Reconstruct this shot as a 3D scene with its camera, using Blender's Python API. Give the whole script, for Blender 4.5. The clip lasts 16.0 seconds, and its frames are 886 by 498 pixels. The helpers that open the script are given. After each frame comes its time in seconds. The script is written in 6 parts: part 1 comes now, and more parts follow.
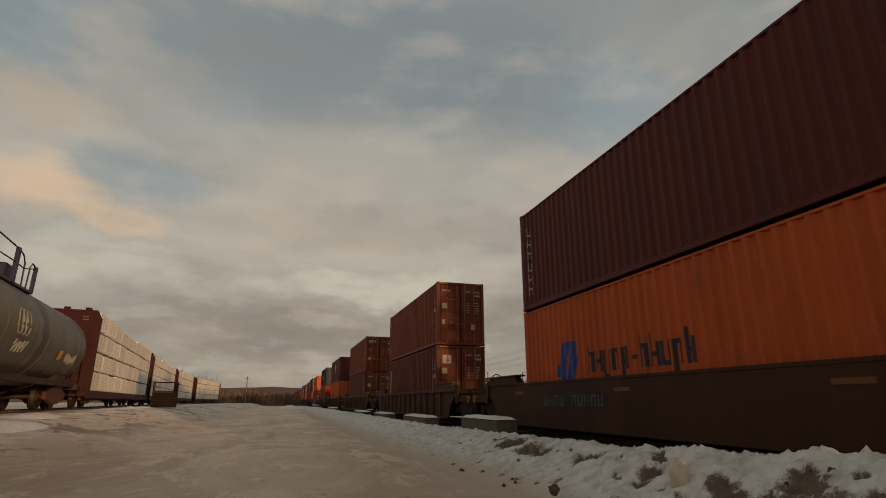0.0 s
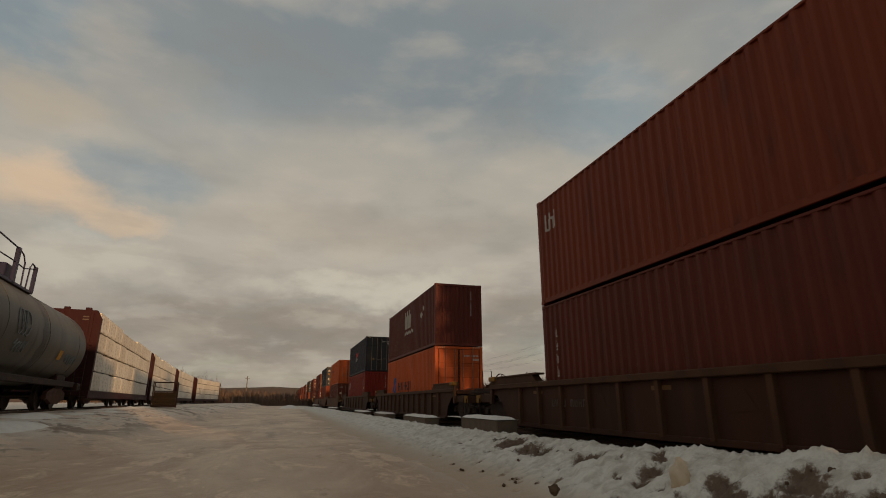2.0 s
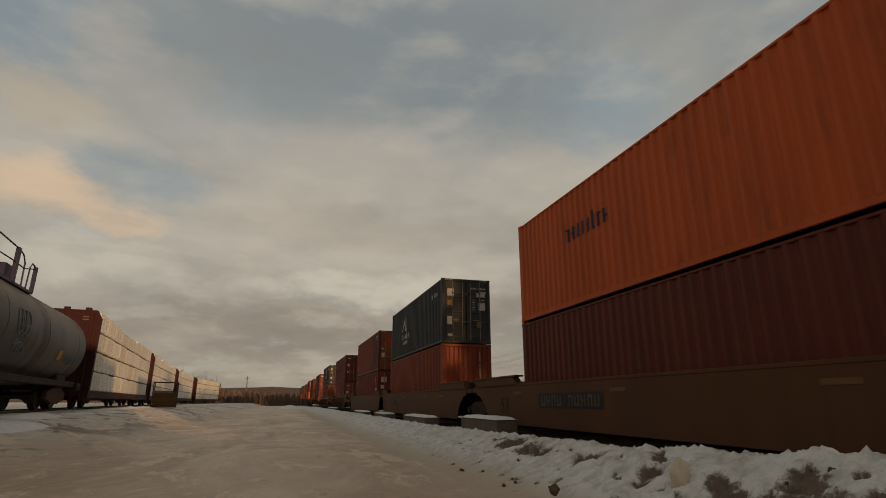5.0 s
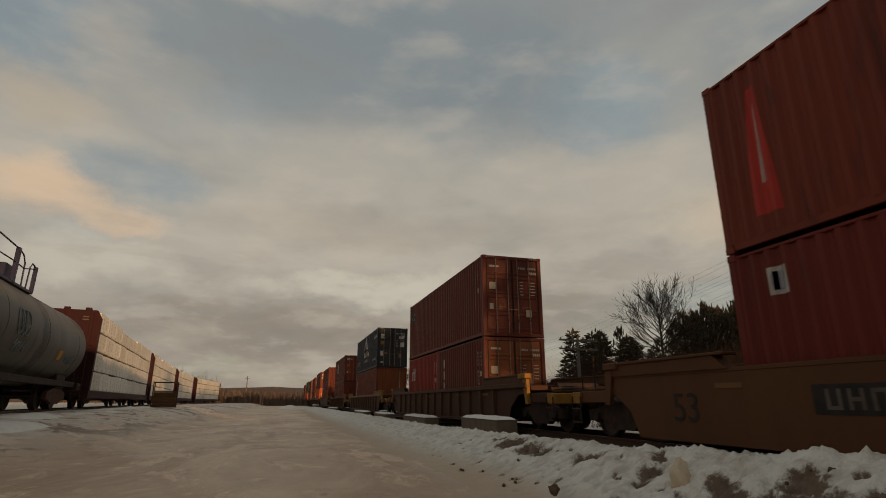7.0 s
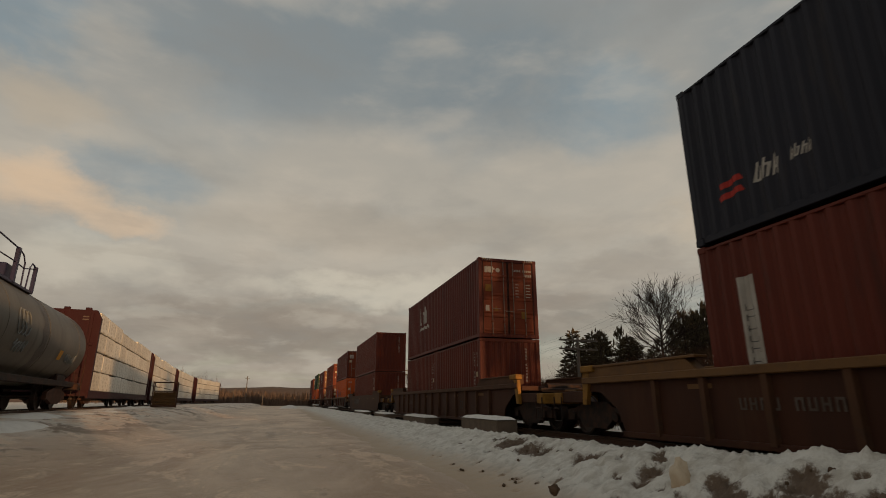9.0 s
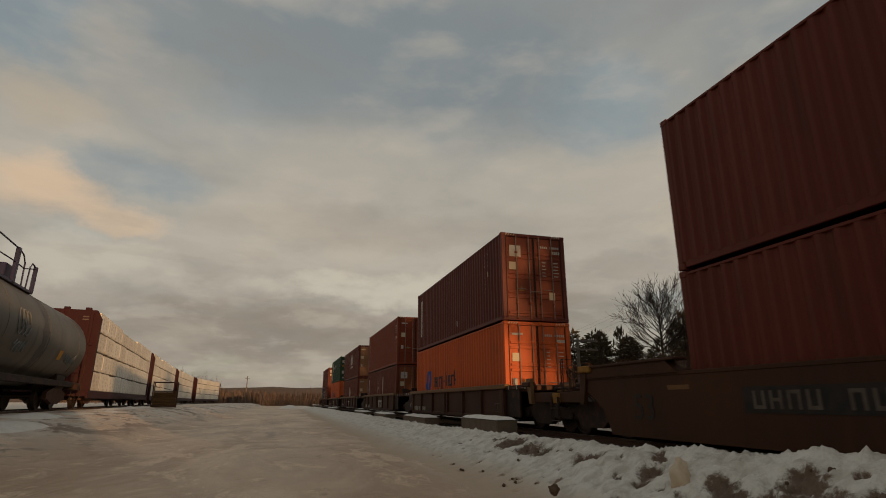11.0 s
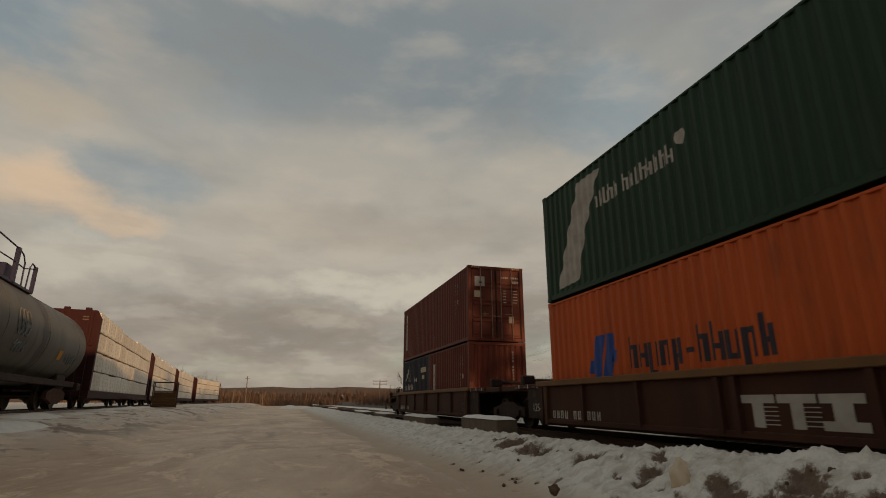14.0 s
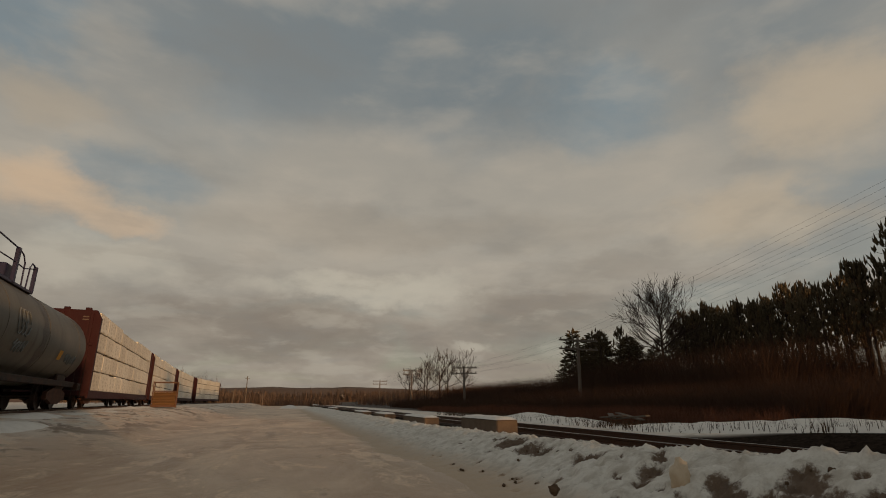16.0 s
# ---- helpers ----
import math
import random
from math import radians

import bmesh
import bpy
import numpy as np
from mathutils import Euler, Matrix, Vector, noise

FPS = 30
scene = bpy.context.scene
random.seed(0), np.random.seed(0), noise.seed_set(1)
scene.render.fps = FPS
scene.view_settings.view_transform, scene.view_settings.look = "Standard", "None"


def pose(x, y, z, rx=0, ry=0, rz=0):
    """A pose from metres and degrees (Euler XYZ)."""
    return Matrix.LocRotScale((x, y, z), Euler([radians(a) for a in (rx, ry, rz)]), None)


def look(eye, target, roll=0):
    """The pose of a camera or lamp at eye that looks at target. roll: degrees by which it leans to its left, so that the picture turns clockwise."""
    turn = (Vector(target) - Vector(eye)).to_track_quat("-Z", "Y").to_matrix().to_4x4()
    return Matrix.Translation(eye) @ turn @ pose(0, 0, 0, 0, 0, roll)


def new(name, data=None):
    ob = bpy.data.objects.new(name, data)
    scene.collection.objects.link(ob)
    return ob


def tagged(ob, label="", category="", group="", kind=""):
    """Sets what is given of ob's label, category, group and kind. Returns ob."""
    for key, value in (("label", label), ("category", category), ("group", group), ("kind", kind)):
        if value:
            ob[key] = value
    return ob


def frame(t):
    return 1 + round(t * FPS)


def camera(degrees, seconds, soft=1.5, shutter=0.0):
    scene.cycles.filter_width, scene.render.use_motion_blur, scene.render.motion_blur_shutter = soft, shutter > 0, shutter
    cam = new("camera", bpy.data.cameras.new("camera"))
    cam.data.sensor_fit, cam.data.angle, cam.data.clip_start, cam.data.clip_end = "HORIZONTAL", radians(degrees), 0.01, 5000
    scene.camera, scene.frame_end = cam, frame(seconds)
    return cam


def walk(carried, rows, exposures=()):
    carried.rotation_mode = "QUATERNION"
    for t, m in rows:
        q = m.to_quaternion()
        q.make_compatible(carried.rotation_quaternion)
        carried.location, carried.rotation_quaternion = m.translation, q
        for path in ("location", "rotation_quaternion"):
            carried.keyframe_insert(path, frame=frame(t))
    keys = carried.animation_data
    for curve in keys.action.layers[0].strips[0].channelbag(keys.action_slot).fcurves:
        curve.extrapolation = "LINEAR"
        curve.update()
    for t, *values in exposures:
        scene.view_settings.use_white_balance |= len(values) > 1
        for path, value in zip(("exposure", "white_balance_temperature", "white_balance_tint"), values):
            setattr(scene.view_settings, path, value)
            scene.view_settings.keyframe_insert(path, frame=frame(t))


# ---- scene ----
# the camera stands still, low over the icy yard
CAM = Vector((0.0, 0.0, 1.0))
YAW, PITCH = radians(16.31), radians(16.15)
AIM = CAM + Vector((math.sin(YAW) * math.cos(PITCH), math.cos(YAW) * math.cos(PITCH), math.sin(PITCH)))
cam = camera(80.04, 16.0, soft=0.95, shutter=0.05)
walk(cam, [(0, look(CAM, AIM)), (16, look(CAM, AIM))], exposures=[(0, 0.2, 6500, 10), (14.6, 0.2, 6500, 10), (15.4, 0.0, 6500, 10), (16, -0.03, 6500, 10)])

RAIL = 0.22          # top of the near track's rails
TRACK_X = 8.08       # centre line of the near track
SPEED = 23.39        # metres a second, towards the camera

# ---------------------------------------------------------------- light
SUN_EL, SUN_AZ = radians(5.0), radians(157.0)   # azimuth clockwise from +Y
sun_from = Vector((math.sin(SUN_AZ) * math.cos(SUN_EL), math.cos(SUN_AZ) * math.cos(SUN_EL), math.sin(SUN_EL)))
sun_data = bpy.data.lights.new("sun", "SUN")
sun_data.energy, sun_data.angle, sun_data.color = 3.0, radians(0.6), (1.0, 0.57, 0.26)
sun = new("sun", sun_data)
sun.matrix_world = look(sun_from * 100, Vector((0, 0, 0)))


class Tree:
    """Short hand for node trees."""

    def __init__(self, tree):
        self.t = tree
        tree.nodes.clear()

    def node(self, kind, **inputs):
        n = self.t.nodes.new(kind)
        for key, value in inputs.items():
            if key == "p_operation":
                n.operation = value
            elif key == "p_name":
                n.attribute_name = value
            elif key == "p_use_clamp":
                n.use_clamp = value
            else:
                self.put(n.inputs[int(key[1:]) if key[0] == "i" and key[1:].isdigit() else key.replace("_", " ")], value)
        return n

    def put(self, socket, value):
        if isinstance(value, bpy.types.NodeSocket):
            self.t.links.new(value, socket)
        else:
            socket.default_value = value

    def math(self, op, a, b=0.0, c=0.0, clamp=False):
        n = self.node("ShaderNodeMath", p_operation=op, p_use_clamp=clamp, i0=a, i1=b)
        self.put(n.inputs[2], c)
        return n.outputs[0]

    def mix(self, fac, a, b, blend="MIX"):
        n = self.t.nodes.new("ShaderNodeMix")
        n.data_type, n.blend_type = "RGBA", blend
        self.put(n.inputs[0], fac), self.put(n.inputs[6], a), self.put(n.inputs[7], b)
        return n.outputs[2]

    def noise(self, vec, scale, detail=4.0, rough=0.55, distort=0.0):
        return self.node("ShaderNodeTexNoise", Vector=vec, Scale=scale, Detail=detail, Roughness=rough, Distortion=distort).outputs[0]

    def step(self, value, lo, hi):
        n = self.node("ShaderNodeMapRange", Value=value)
        n.interpolation_type = "SMOOTHSTEP"
        n.inputs[1].default_value, n.inputs[2].default_value = lo, hi
        return n.outputs[0]

    def scale(self, vec, s):
        return self.node("ShaderNodeVectorMath", p_operation="MULTIPLY", i0=vec, i1=s).outputs[0]


CLOUD = dict(blue=(0.132, 0.173, 0.203), slate=(0.122, 0.144, 0.160), rose=(0.405, 0.300, 0.212), tan=(0.296, 0.243, 0.186),
             glow=(0.370, 0.296, 0.217), light=(0.356, 0.323, 0.271), grey=(0.235, 0.205, 0.172), dark=(0.172, 0.145, 0.121))
# broad cloud forms: azimuth and elevation of the middle, half widths (degrees), colour, density
CLOUDS = [
    (8.0, 36.5, 25.0, 7.0, "slate", 0.75), (-26.5, 31.0, 4.5, 3.2, "blue", 0.7), (34.7, 29.6, 7.5, 4.2, "blue", 0.85), (24.0, 32.5, 10.0, 5.0, "slate", 0.65),
    (-17.0, 29.5, 6.0, 3.4, "grey", 0.4), (-24.8, 25.6, 4.6, 2.0, "tan", 0.6), (-16.5, 21.3, 6.5, 1.8, "blue", 0.55), (-23.8, 18.4, 5.6, 2.5, "rose", 0.95),
    (-17.2, 16.2, 4.6, 1.5, "rose", 0.75), (54.7, 25.8, 6.5, 4.0, "glow", 0.75), (49.0, 17.2, 8.0, 2.6, "glow", 0.6), (57.0, 18.2, 4.0, 1.5, "blue", 0.5),
    (12.0, 18.0, 20.0, 2.0, "grey", 0.6), (8.0, 11.8, 11.0, 1.5, "light", 0.85), (-18.0, 12.4, 8.0, 1.8, "light", 0.6), (-1.5, 7.0, 14.0, 2.6, "dark", 0.9),
    (27.5, 9.0, 9.0, 2.8, "dark", 0.7), (18.5, 5.9, 3.0, 0.7, "light", 0.6), (34.0, 14.0, 7.0, 1.6, "dark", 0.35),
]


def build_world():
    """A cloudy evening sky: clear sky between layered cloud forms."""
    world = bpy.data.worlds.new("sky")
    world.use_nodes = True
    t = Tree(world.node_tree)
    ray = t.node("ShaderNodeTexCoord").outputs["Generated"]
    dome = t.node("ShaderNodeTexSky")
    dome.sky_type, dome.sun_disc, dome.sun_elevation, dome.sun_rotation, dome.dust_density = "NISHITA", False, SUN_EL, SUN_AZ, 1.5
    xyz = t.node("ShaderNodeSeparateXYZ", Vector=ray).outputs
    warp = t.node("ShaderNodeTexNoise", Vector=t.scale(ray, (1, 1, 1.5)), Scale=5.5, Detail=7.0, Roughness=0.60).outputs[1]
    bend = t.node("ShaderNodeSeparateXYZ", Vector=warp).outputs
    az = t.math("ADD", t.math("ARCTAN2", xyz[0], xyz[1]), t.math("MULTIPLY", t.math("SUBTRACT", bend[0], 0.5), 0.26))
    rise = t.math("ARCSINE", xyz[2])
    el = t.math("ADD", rise, t.math("MULTIPLY", t.math("SUBTRACT", bend[1], 0.5), 0.13))
    lift = t.math("ADD", t.math("MAXIMUM", xyz[2], 0.0), 0.14)
    deck = t.node("ShaderNodeCombineXYZ", X=t.math("DIVIDE", xyz[0], lift), Y=t.math("DIVIDE", xyz[1], lift), Z=1.7).outputs[0]
    wide, fine = t.noise(deck, 0.6, 4.0, 0.55, 0.5), t.noise(deck, 2.0, 6.0, 0.6, 0.3)
    clear = t.mix(0.5, t.scale(dome.outputs[0], (0.10, 0.10, 0.10)), (0.150, 0.180, 0.200, 1))
    low = t.mix(t.step(rise, 0.0, 0.30), (0.200, 0.170, 0.142, 1), (0.272, 0.247, 0.215, 1))
    tone = t.mix(t.math("MULTIPLY", t.step(rise, 0.30, 0.75), 0.8), low, (0.160, 0.170, 0.175, 1))
    tone = t.mix(t.math("MULTIPLY", t.step(wide, 0.55, 0.36), 0.5), tone, clear)
    for a, e, ra, re, colour, density in CLOUDS:
        across, along = t.math("DIVIDE", t.math("SUBTRACT", az, radians(a)), radians(ra)), t.math("DIVIDE", t.math("SUBTRACT", el, radians(e)), radians(re))
        far = t.math("ADD", t.math("MULTIPLY", across, across), t.math("MULTIPLY", along, along))
        tone = t.mix(t.math("MULTIPLY", t.step(far, *((1.9, 0.1) if colour in ("rose", "light") else (2.3, 0.0))), density), tone, (*CLOUD[colour], 1))
    puff = t.noise(t.scale(ray, (1, 1, 2.6)), 5.0, 5.0, 0.52, 0.15)
    tone = t.mix(t.math("MULTIPLY", t.step(puff, 0.48, 0.72), 0.34), tone, (0.350, 0.305, 0.255, 1))
    tone = t.mix(t.math("MULTIPLY", t.step(puff, 0.50, 0.28), 0.30), tone, (0.150, 0.146, 0.140, 1))
    tuft_noise = t.noise(t.scale(ray, (1, 1, 3.2)), 9.0, 5.0, 0.55, 0.2)
    near_land = t.step(rise, 0.42, 0.10)
    tone = t.mix(t.math("MULTIPLY", t.math("MULTIPLY", t.step(tuft_noise, 0.50, 0.66), near_land), 0.28), tone, (0.365, 0.330, 0.280, 1))
    tone = t.mix(t.math("MULTIPLY", t.math("MULTIPLY", t.step(tuft_noise, 0.48, 0.34), near_land), 0.24), tone, (0.145, 0.122, 0.103, 1))
    tone = t.mix(t.math("MULTIPLY", t.step(fine, 0.45, 0.75), 0.20), tone, (0.335, 0.290, 0.240, 1))
    tone = t.mix(t.math("MULTIPLY", t.step(fine, 0.48, 0.25), 0.22), tone, (0.150, 0.148, 0.146, 1))
    t.node("ShaderNodeOutputWorld", Surface=t.node("ShaderNodeBackground", Color=t.scale(tone, (0.995, 1.0, 0.965)), Strength=1.36).outputs[0])
    return world


scene.world = build_world()


# ---------------------------------------------------------------- materials
def material(name, base, rough=0.6, metal=0.0, other=None, amount=0.5, scale=3.0, stretch=(1, 1, 1), dirt=None, dirt_amount=0.0,
             grain=40.0, bump=0.15, varied=0.0, gleam=0.2, blotch=None):
    """A surface of two tones at a wide scale, dirt in blots, fine grain and relief."""
    m = bpy.data.materials.new(name)
    m.use_nodes = True
    t = Tree(m.node_tree)
    at = t.scale(t.node("ShaderNodeTexCoord").outputs["Object"], stretch)
    other = other or tuple(c * 0.6 for c in base)
    tone = t.mix(t.math("MULTIPLY", t.step(t.noise(at, scale, 5.0, 0.6), 0.35, 0.7), amount), (*base, 1), (*other, 1))
    if dirt:
        tone = t.mix(t.math("MULTIPLY", t.step(t.noise(at, scale * 2.7, 6.0, 0.65, 0.5), 0.5, 0.72), dirt_amount), tone, (*dirt, 1))
    if blotch:
        # one broad dark stain that begins at this distance along the thing
        along = t.math("MULTIPLY", t.node("ShaderNodeSeparateXYZ", Vector=t.node("ShaderNodeTexCoord").outputs["Object"]).outputs[1], -1.0)
        edge = t.math("ADD", along, t.math("MULTIPLY", t.math("SUBTRACT", t.noise(at, 1.6, 5.0, 0.6), 0.5), 3.2))
        tone = t.mix(t.math("MULTIPLY", t.step(edge, blotch, blotch + 0.9), 0.72), tone, (0.030, 0.012, 0.010, 1))
    fine_noise = t.noise(at, grain, 3.0, 0.6)
    tone = t.mix(0.22, tone, t.mix(fine_noise, tuple(c * 0.45 for c in base) + (1,), tuple(min(1, c * 1.5) for c in base) + (1,)))
    if varied:
        tone = t.mix(t.math("MULTIPLY", t.node("ShaderNodeObjectInfo").outputs["Random"], varied), tone, (*other, 1))
    relief = t.node("ShaderNodeBump", Strength=bump, Distance=0.02, Height=t.math("ADD", fine_noise, t.noise(at, scale * 3, 4.0))).outputs[0]
    gloss = t.math("ADD", rough - 0.08, t.math("MULTIPLY", fine_noise, 0.16), clamp=True)
    s = t.node("ShaderNodeBsdfPrincipled", Base_Color=tone, Roughness=gloss, Metallic=metal, Normal=relief, Specular_IOR_Level=gleam)
    t.node("ShaderNodeOutputMaterial", Surface=s.outputs[0])
    return m


STREAK = (1.0, 1.0, 0.18)
RUST = (0.10, 0.035, 0.015)


def container_paint(name, base, dirt=(0.035, 0.017, 0.012), amount=0.5, blotch=None):
    base = tuple(c * k for c, k in zip(base, (0.92, 0.72, 0.68)))
    return material(name, base, 0.55, 0.0, tuple(c * 0.62 for c in base), 0.6, 1.1, STREAK, dirt, amount, 30.0, 0.08, blotch=blotch)


PAINT = dict(
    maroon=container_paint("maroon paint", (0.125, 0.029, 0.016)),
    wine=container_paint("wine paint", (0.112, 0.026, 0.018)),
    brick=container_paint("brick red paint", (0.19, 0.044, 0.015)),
    red=container_paint("red paint", (0.22, 0.024, 0.014)),
    crimson=container_paint("crimson paint", (0.15, 0.024, 0.015)),
    rusty=container_paint("stained red paint", (0.18, 0.040, 0.017), (0.03, 0.012, 0.01), 0.7, 2.6),
    orange=container_paint("orange paint", (0.52, 0.118, 0.022), (0.14, 0.045, 0.02), 0.5),
    navy=container_paint("navy paint", (0.020, 0.026, 0.042), (0.05, 0.04, 0.035), 0.4),
    slate=container_paint("dark slate paint", (0.030, 0.042, 0.048), (0.06, 0.045, 0.035), 0.4),
    # the next two put low warm sun on red container ends into the paint
    sunlit_maroon=container_paint("maroon paint in sunlit tan", (0.27, 0.165, 0.085), (0.13, 0.06, 0.03), 0.5),
    sunlit_red=container_paint("red paint in sunlit tone", (0.19, 0.068, 0.024), (0.08, 0.03, 0.015), 0.5),
    green=container_paint("dark green paint", (0.018, 0.060, 0.032), (0.03, 0.03, 0.02), 0.4),
)
STEEL_DARK = material("dark worn steel", (0.018, 0.013, 0.011), 0.7, 0.0, RUST, 0.5, 4.0, dirt=(0.01, 0.009, 0.008), dirt_amount=0.6)
CAR_BROWN = material("dark brown car paint", (0.056, 0.019, 0.009), 0.7, 0.0, (0.024, 0.010, 0.007), 0.8, 0.9, STREAK, (0.08, 0.040, 0.018), 0.4, 25.0, 0.1)
CAR_TAN = material("faded reddish-brown car paint", (0.056, 0.021, 0.009), 0.7, 0.0, (0.034, 0.013, 0.007), 0.8, 0.8, STREAK, (0.085, 0.040, 0.016), 0.35, 25.0, 0.1)
CAR_LIGHT = material("dusty tan car paint", (0.100, 0.041, 0.016), 0.7, 0.0, (0.062, 0.026, 0.012), 0.7, 0.8, STREAK, (0.05, 0.022, 0.012), 0.4, 25.0, 0.1)
RIM_TAN = material("worn yellow chord paint", (0.15, 0.074, 0.026), 0.6, 0.0, (0.10, 0.052, 0.024), 0.7, 1.5, (1, 1, 1), (0.08, 0.045, 0.03), 0.6, 25.0, 0.1)
RIM_BROWN = material("dusty brown chord paint", (0.080, 0.036, 0.018), 0.75, 0.0, (0.042, 0.019, 0.010), 0.7, 1.5, (1, 1, 1), (0.05, 0.03, 0.02), 0.6, 25.0, 0.1)
YELLOW = material("yellow paint", (0.55, 0.26, 0.02), 0.55, 0.0, (0.30, 0.14, 0.02), 0.6, 3.0)
WORN_YELLOW = material("worn grimy yellow paint", (0.26, 0.125, 0.018), 0.65, 0.0, (0.12, 0.055, 0.015), 0.7, 4.0, dirt=(0.05, 0.025, 0.015), dirt_amount=0.6)
FADED = material("faded grey lettering", (0.11, 0.085, 0.07), 0.7, 0.0, (0.05, 0.03, 0.02), 0.7, 4.0)
WHITE = material("off-white lettering", (0.40, 0.365, 0.32), 0.6, 0.0, (0.22, 0.19, 0.165), 0.7, 2.5)
PALE = material("pale sticker", (0.44, 0.36, 0.24), 0.5, 0.0, (0.34, 0.27, 0.18), 0.5, 5.0)
BLACK = material("black paint and end-wall shade", (0.016, 0.014, 0.013), 0.6, 0.0, (0.05, 0.035, 0.028), 0.5, 3.0)
BLUE = material("blue emblem paint", (0.035, 0.075, 0.26), 0.55, 0.0, (0.02, 0.04, 0.14), 0.5, 3.0)
INK = material("dark blue-grey lettering", (0.035, 0.030, 0.040), 0.6, 0.0, (0.08, 0.04, 0.03), 0.5, 3.0)
SIGNAL_RED = material("bright red paint", (0.38, 0.026, 0.016), 0.5, 0.0, (0.24, 0.02, 0.014), 0.5, 3.0)
GALV = material("dull galvanised steel", (0.24, 0.18, 0.145), 0.6, 0.3, (0.12, 0.075, 0.055), 0.7, 6.0)
WHEEL = material("worn wheel steel", (0.05, 0.04, 0.035), 0.5, 0.7, RUST, 0.4, 6.0)
RAIL_STEEL = material("rail steel", (0.09, 0.055, 0.04), 0.6, 0.5, RUST, 0.6, 5.0)
RAIL_TOP = material("polished rail head", (0.45, 0.42, 0.40), 0.3, 1.0, (0.3, 0.27, 0.25), 0.4, 6.0)


# ---------------------------------------------------------------- mesh tools
class Geo:
    """Collects faces for one mesh."""

    def __init__(self):
        self.v, self.f = [], []

    def add(self, verts, faces):
        n = len(self.v)
        self.v += [tuple(p) for p in verts]
        self.f += [tuple(n + i for i in face) for face in faces]
        return self

    def box(self, x0, x1, y0, y1, z0, z1, b=0.0):
        if b <= 0:
            vs = [(x, y, z) for x in (x0, x1) for y in (y0, y1) for z in (z0, z1)]
            return self.add(vs, [(0, 1, 3, 2), (4, 6, 7, 5), (0, 4, 5, 1), (2, 3, 7, 6), (0, 2, 6, 4), (1, 5, 7, 3)])
        b = min(b, (x1 - x0) * 0.45, (y1 - y0) * 0.45, (z1 - z0) * 0.45)
        lo, hi = (x0, y0, z0), (x1, y1, z1)
        vs, idx = [], {}
        for sx in (0, 1):
            for sy in (0, 1):
                for sz in (0, 1):
                    s = (sx, sy, sz)
                    for axis in range(3):
                        p = [(hi if s[k] else lo)[k] + (0 if k == axis else (-b if s[k] else b)) for k in range(3)]
                        idx[s, axis] = len(vs)
                        vs.append(p)
        fs = []
        for axis in range(3):
            u, w = (axis + 1) % 3, (axis + 2) % 3
            for side in (0, 1):
                ring = []
                for cu, cw in ((0, 0), (1, 0), (1, 1), (0, 1)):
                    s = [0, 0, 0]
                    s[axis], s[u], s[w] = side, cu, cw
                    ring.append(idx[tuple(s), axis])
                fs.append(ring if side else ring[::-1])
            for cu in (0, 1):
                for cw in (0, 1):
                    a, c = [0, 0, 0], [0, 0, 0]
                    a[u], a[w], c[u], c[w] = cu, cw, cu, cw
                    c[axis] = 1
                    a, c = tuple(a), tuple(c)
                    quad = [idx[a, u], idx[c, u], idx[c, w], idx[a, w]]
                    fs.append(quad if cu != cw else quad[::-1])
        for sx in (0, 1):
            for sy in (0, 1):
                for sz in (0, 1):
                    s = (sx, sy, sz)
                    tri = [idx[s, 0], idx[s, 1], idx[s, 2]]
                    fs.append(tri if (sx + sy + sz) % 2 else tri[::-1])
        return self.add(vs, fs)

    def prism(self, outline, axis, a, b):
        """A flat outline pushed along an axis. outline: (p, q) pairs in the two other axes, in cyclic order."""
        def at(p, q, s):
            return {0: (s, p, q), 1: (p, s, q), 2: (p, q, s)}[axis]
        n = len(outline)
        vs = [at(p, q, a) for p, q in outline] + [at(p, q, b) for p, q in outline]
        fs = [tuple(range(n))[::-1], tuple(range(n, 2 * n))] + [(i, (i + 1) % n, n + (i + 1) % n, n + i) for i in range(n)]
        return self.add(vs, fs)

    def tube(self, path, radius, sides=8, closed=False):
        """A round bar along points; radius is one number or one a point."""
        pts = [Vector(p) for p in path]
        rings = []
        for i, p in enumerate(pts):
            a, b = pts[max(0, i - 1)], pts[min(len(pts) - 1, i + 1)]
            if closed:
                a, b = pts[i - 1], pts[(i + 1) % len(pts)]
            d = (b - a).normalized()
            u = d.cross(Vector((0, 0, 1)) if abs(d.z) < 0.9 else Vector((1, 0, 0))).normalized()
            w = d.cross(u)
            r = radius[i] if isinstance(radius, (list, tuple)) else radius
            rings.append([p + (u * math.cos(k * math.tau / sides) + w * math.sin(k * math.tau / sides)) * r for k in range(sides)])
        vs = [q for ring in rings for q in ring]
        fs, m = [], len(rings)
        for i in range(m if closed else m - 1):
            j = (i + 1) % m
            fs += [(i * sides + k, i * sides + (k + 1) % sides, j * sides + (k + 1) % sides, j * sides + k) for k in range(sides)]
        if not closed:
            fs += [tuple(range(sides))[::-1], tuple((m - 1) * sides + k for k in range(sides))]
        return self.add(vs, fs)

    def lathe(self, profile, axis, centre, sides=24):
        """Turns (along, radius) pairs round an axis through centre."""
        vs = []
        for s, r in profile:
            for k in range(sides):
                c, d = math.cos(k * math.tau / sides) * r, math.sin(k * math.tau / sides) * r
                p = {0: (s, c, d), 1: (c, s, d), 2: (c, d, s)}[axis]
                vs.append([p[i] + centre[i] for i in range(3)])
        m = len(profile)
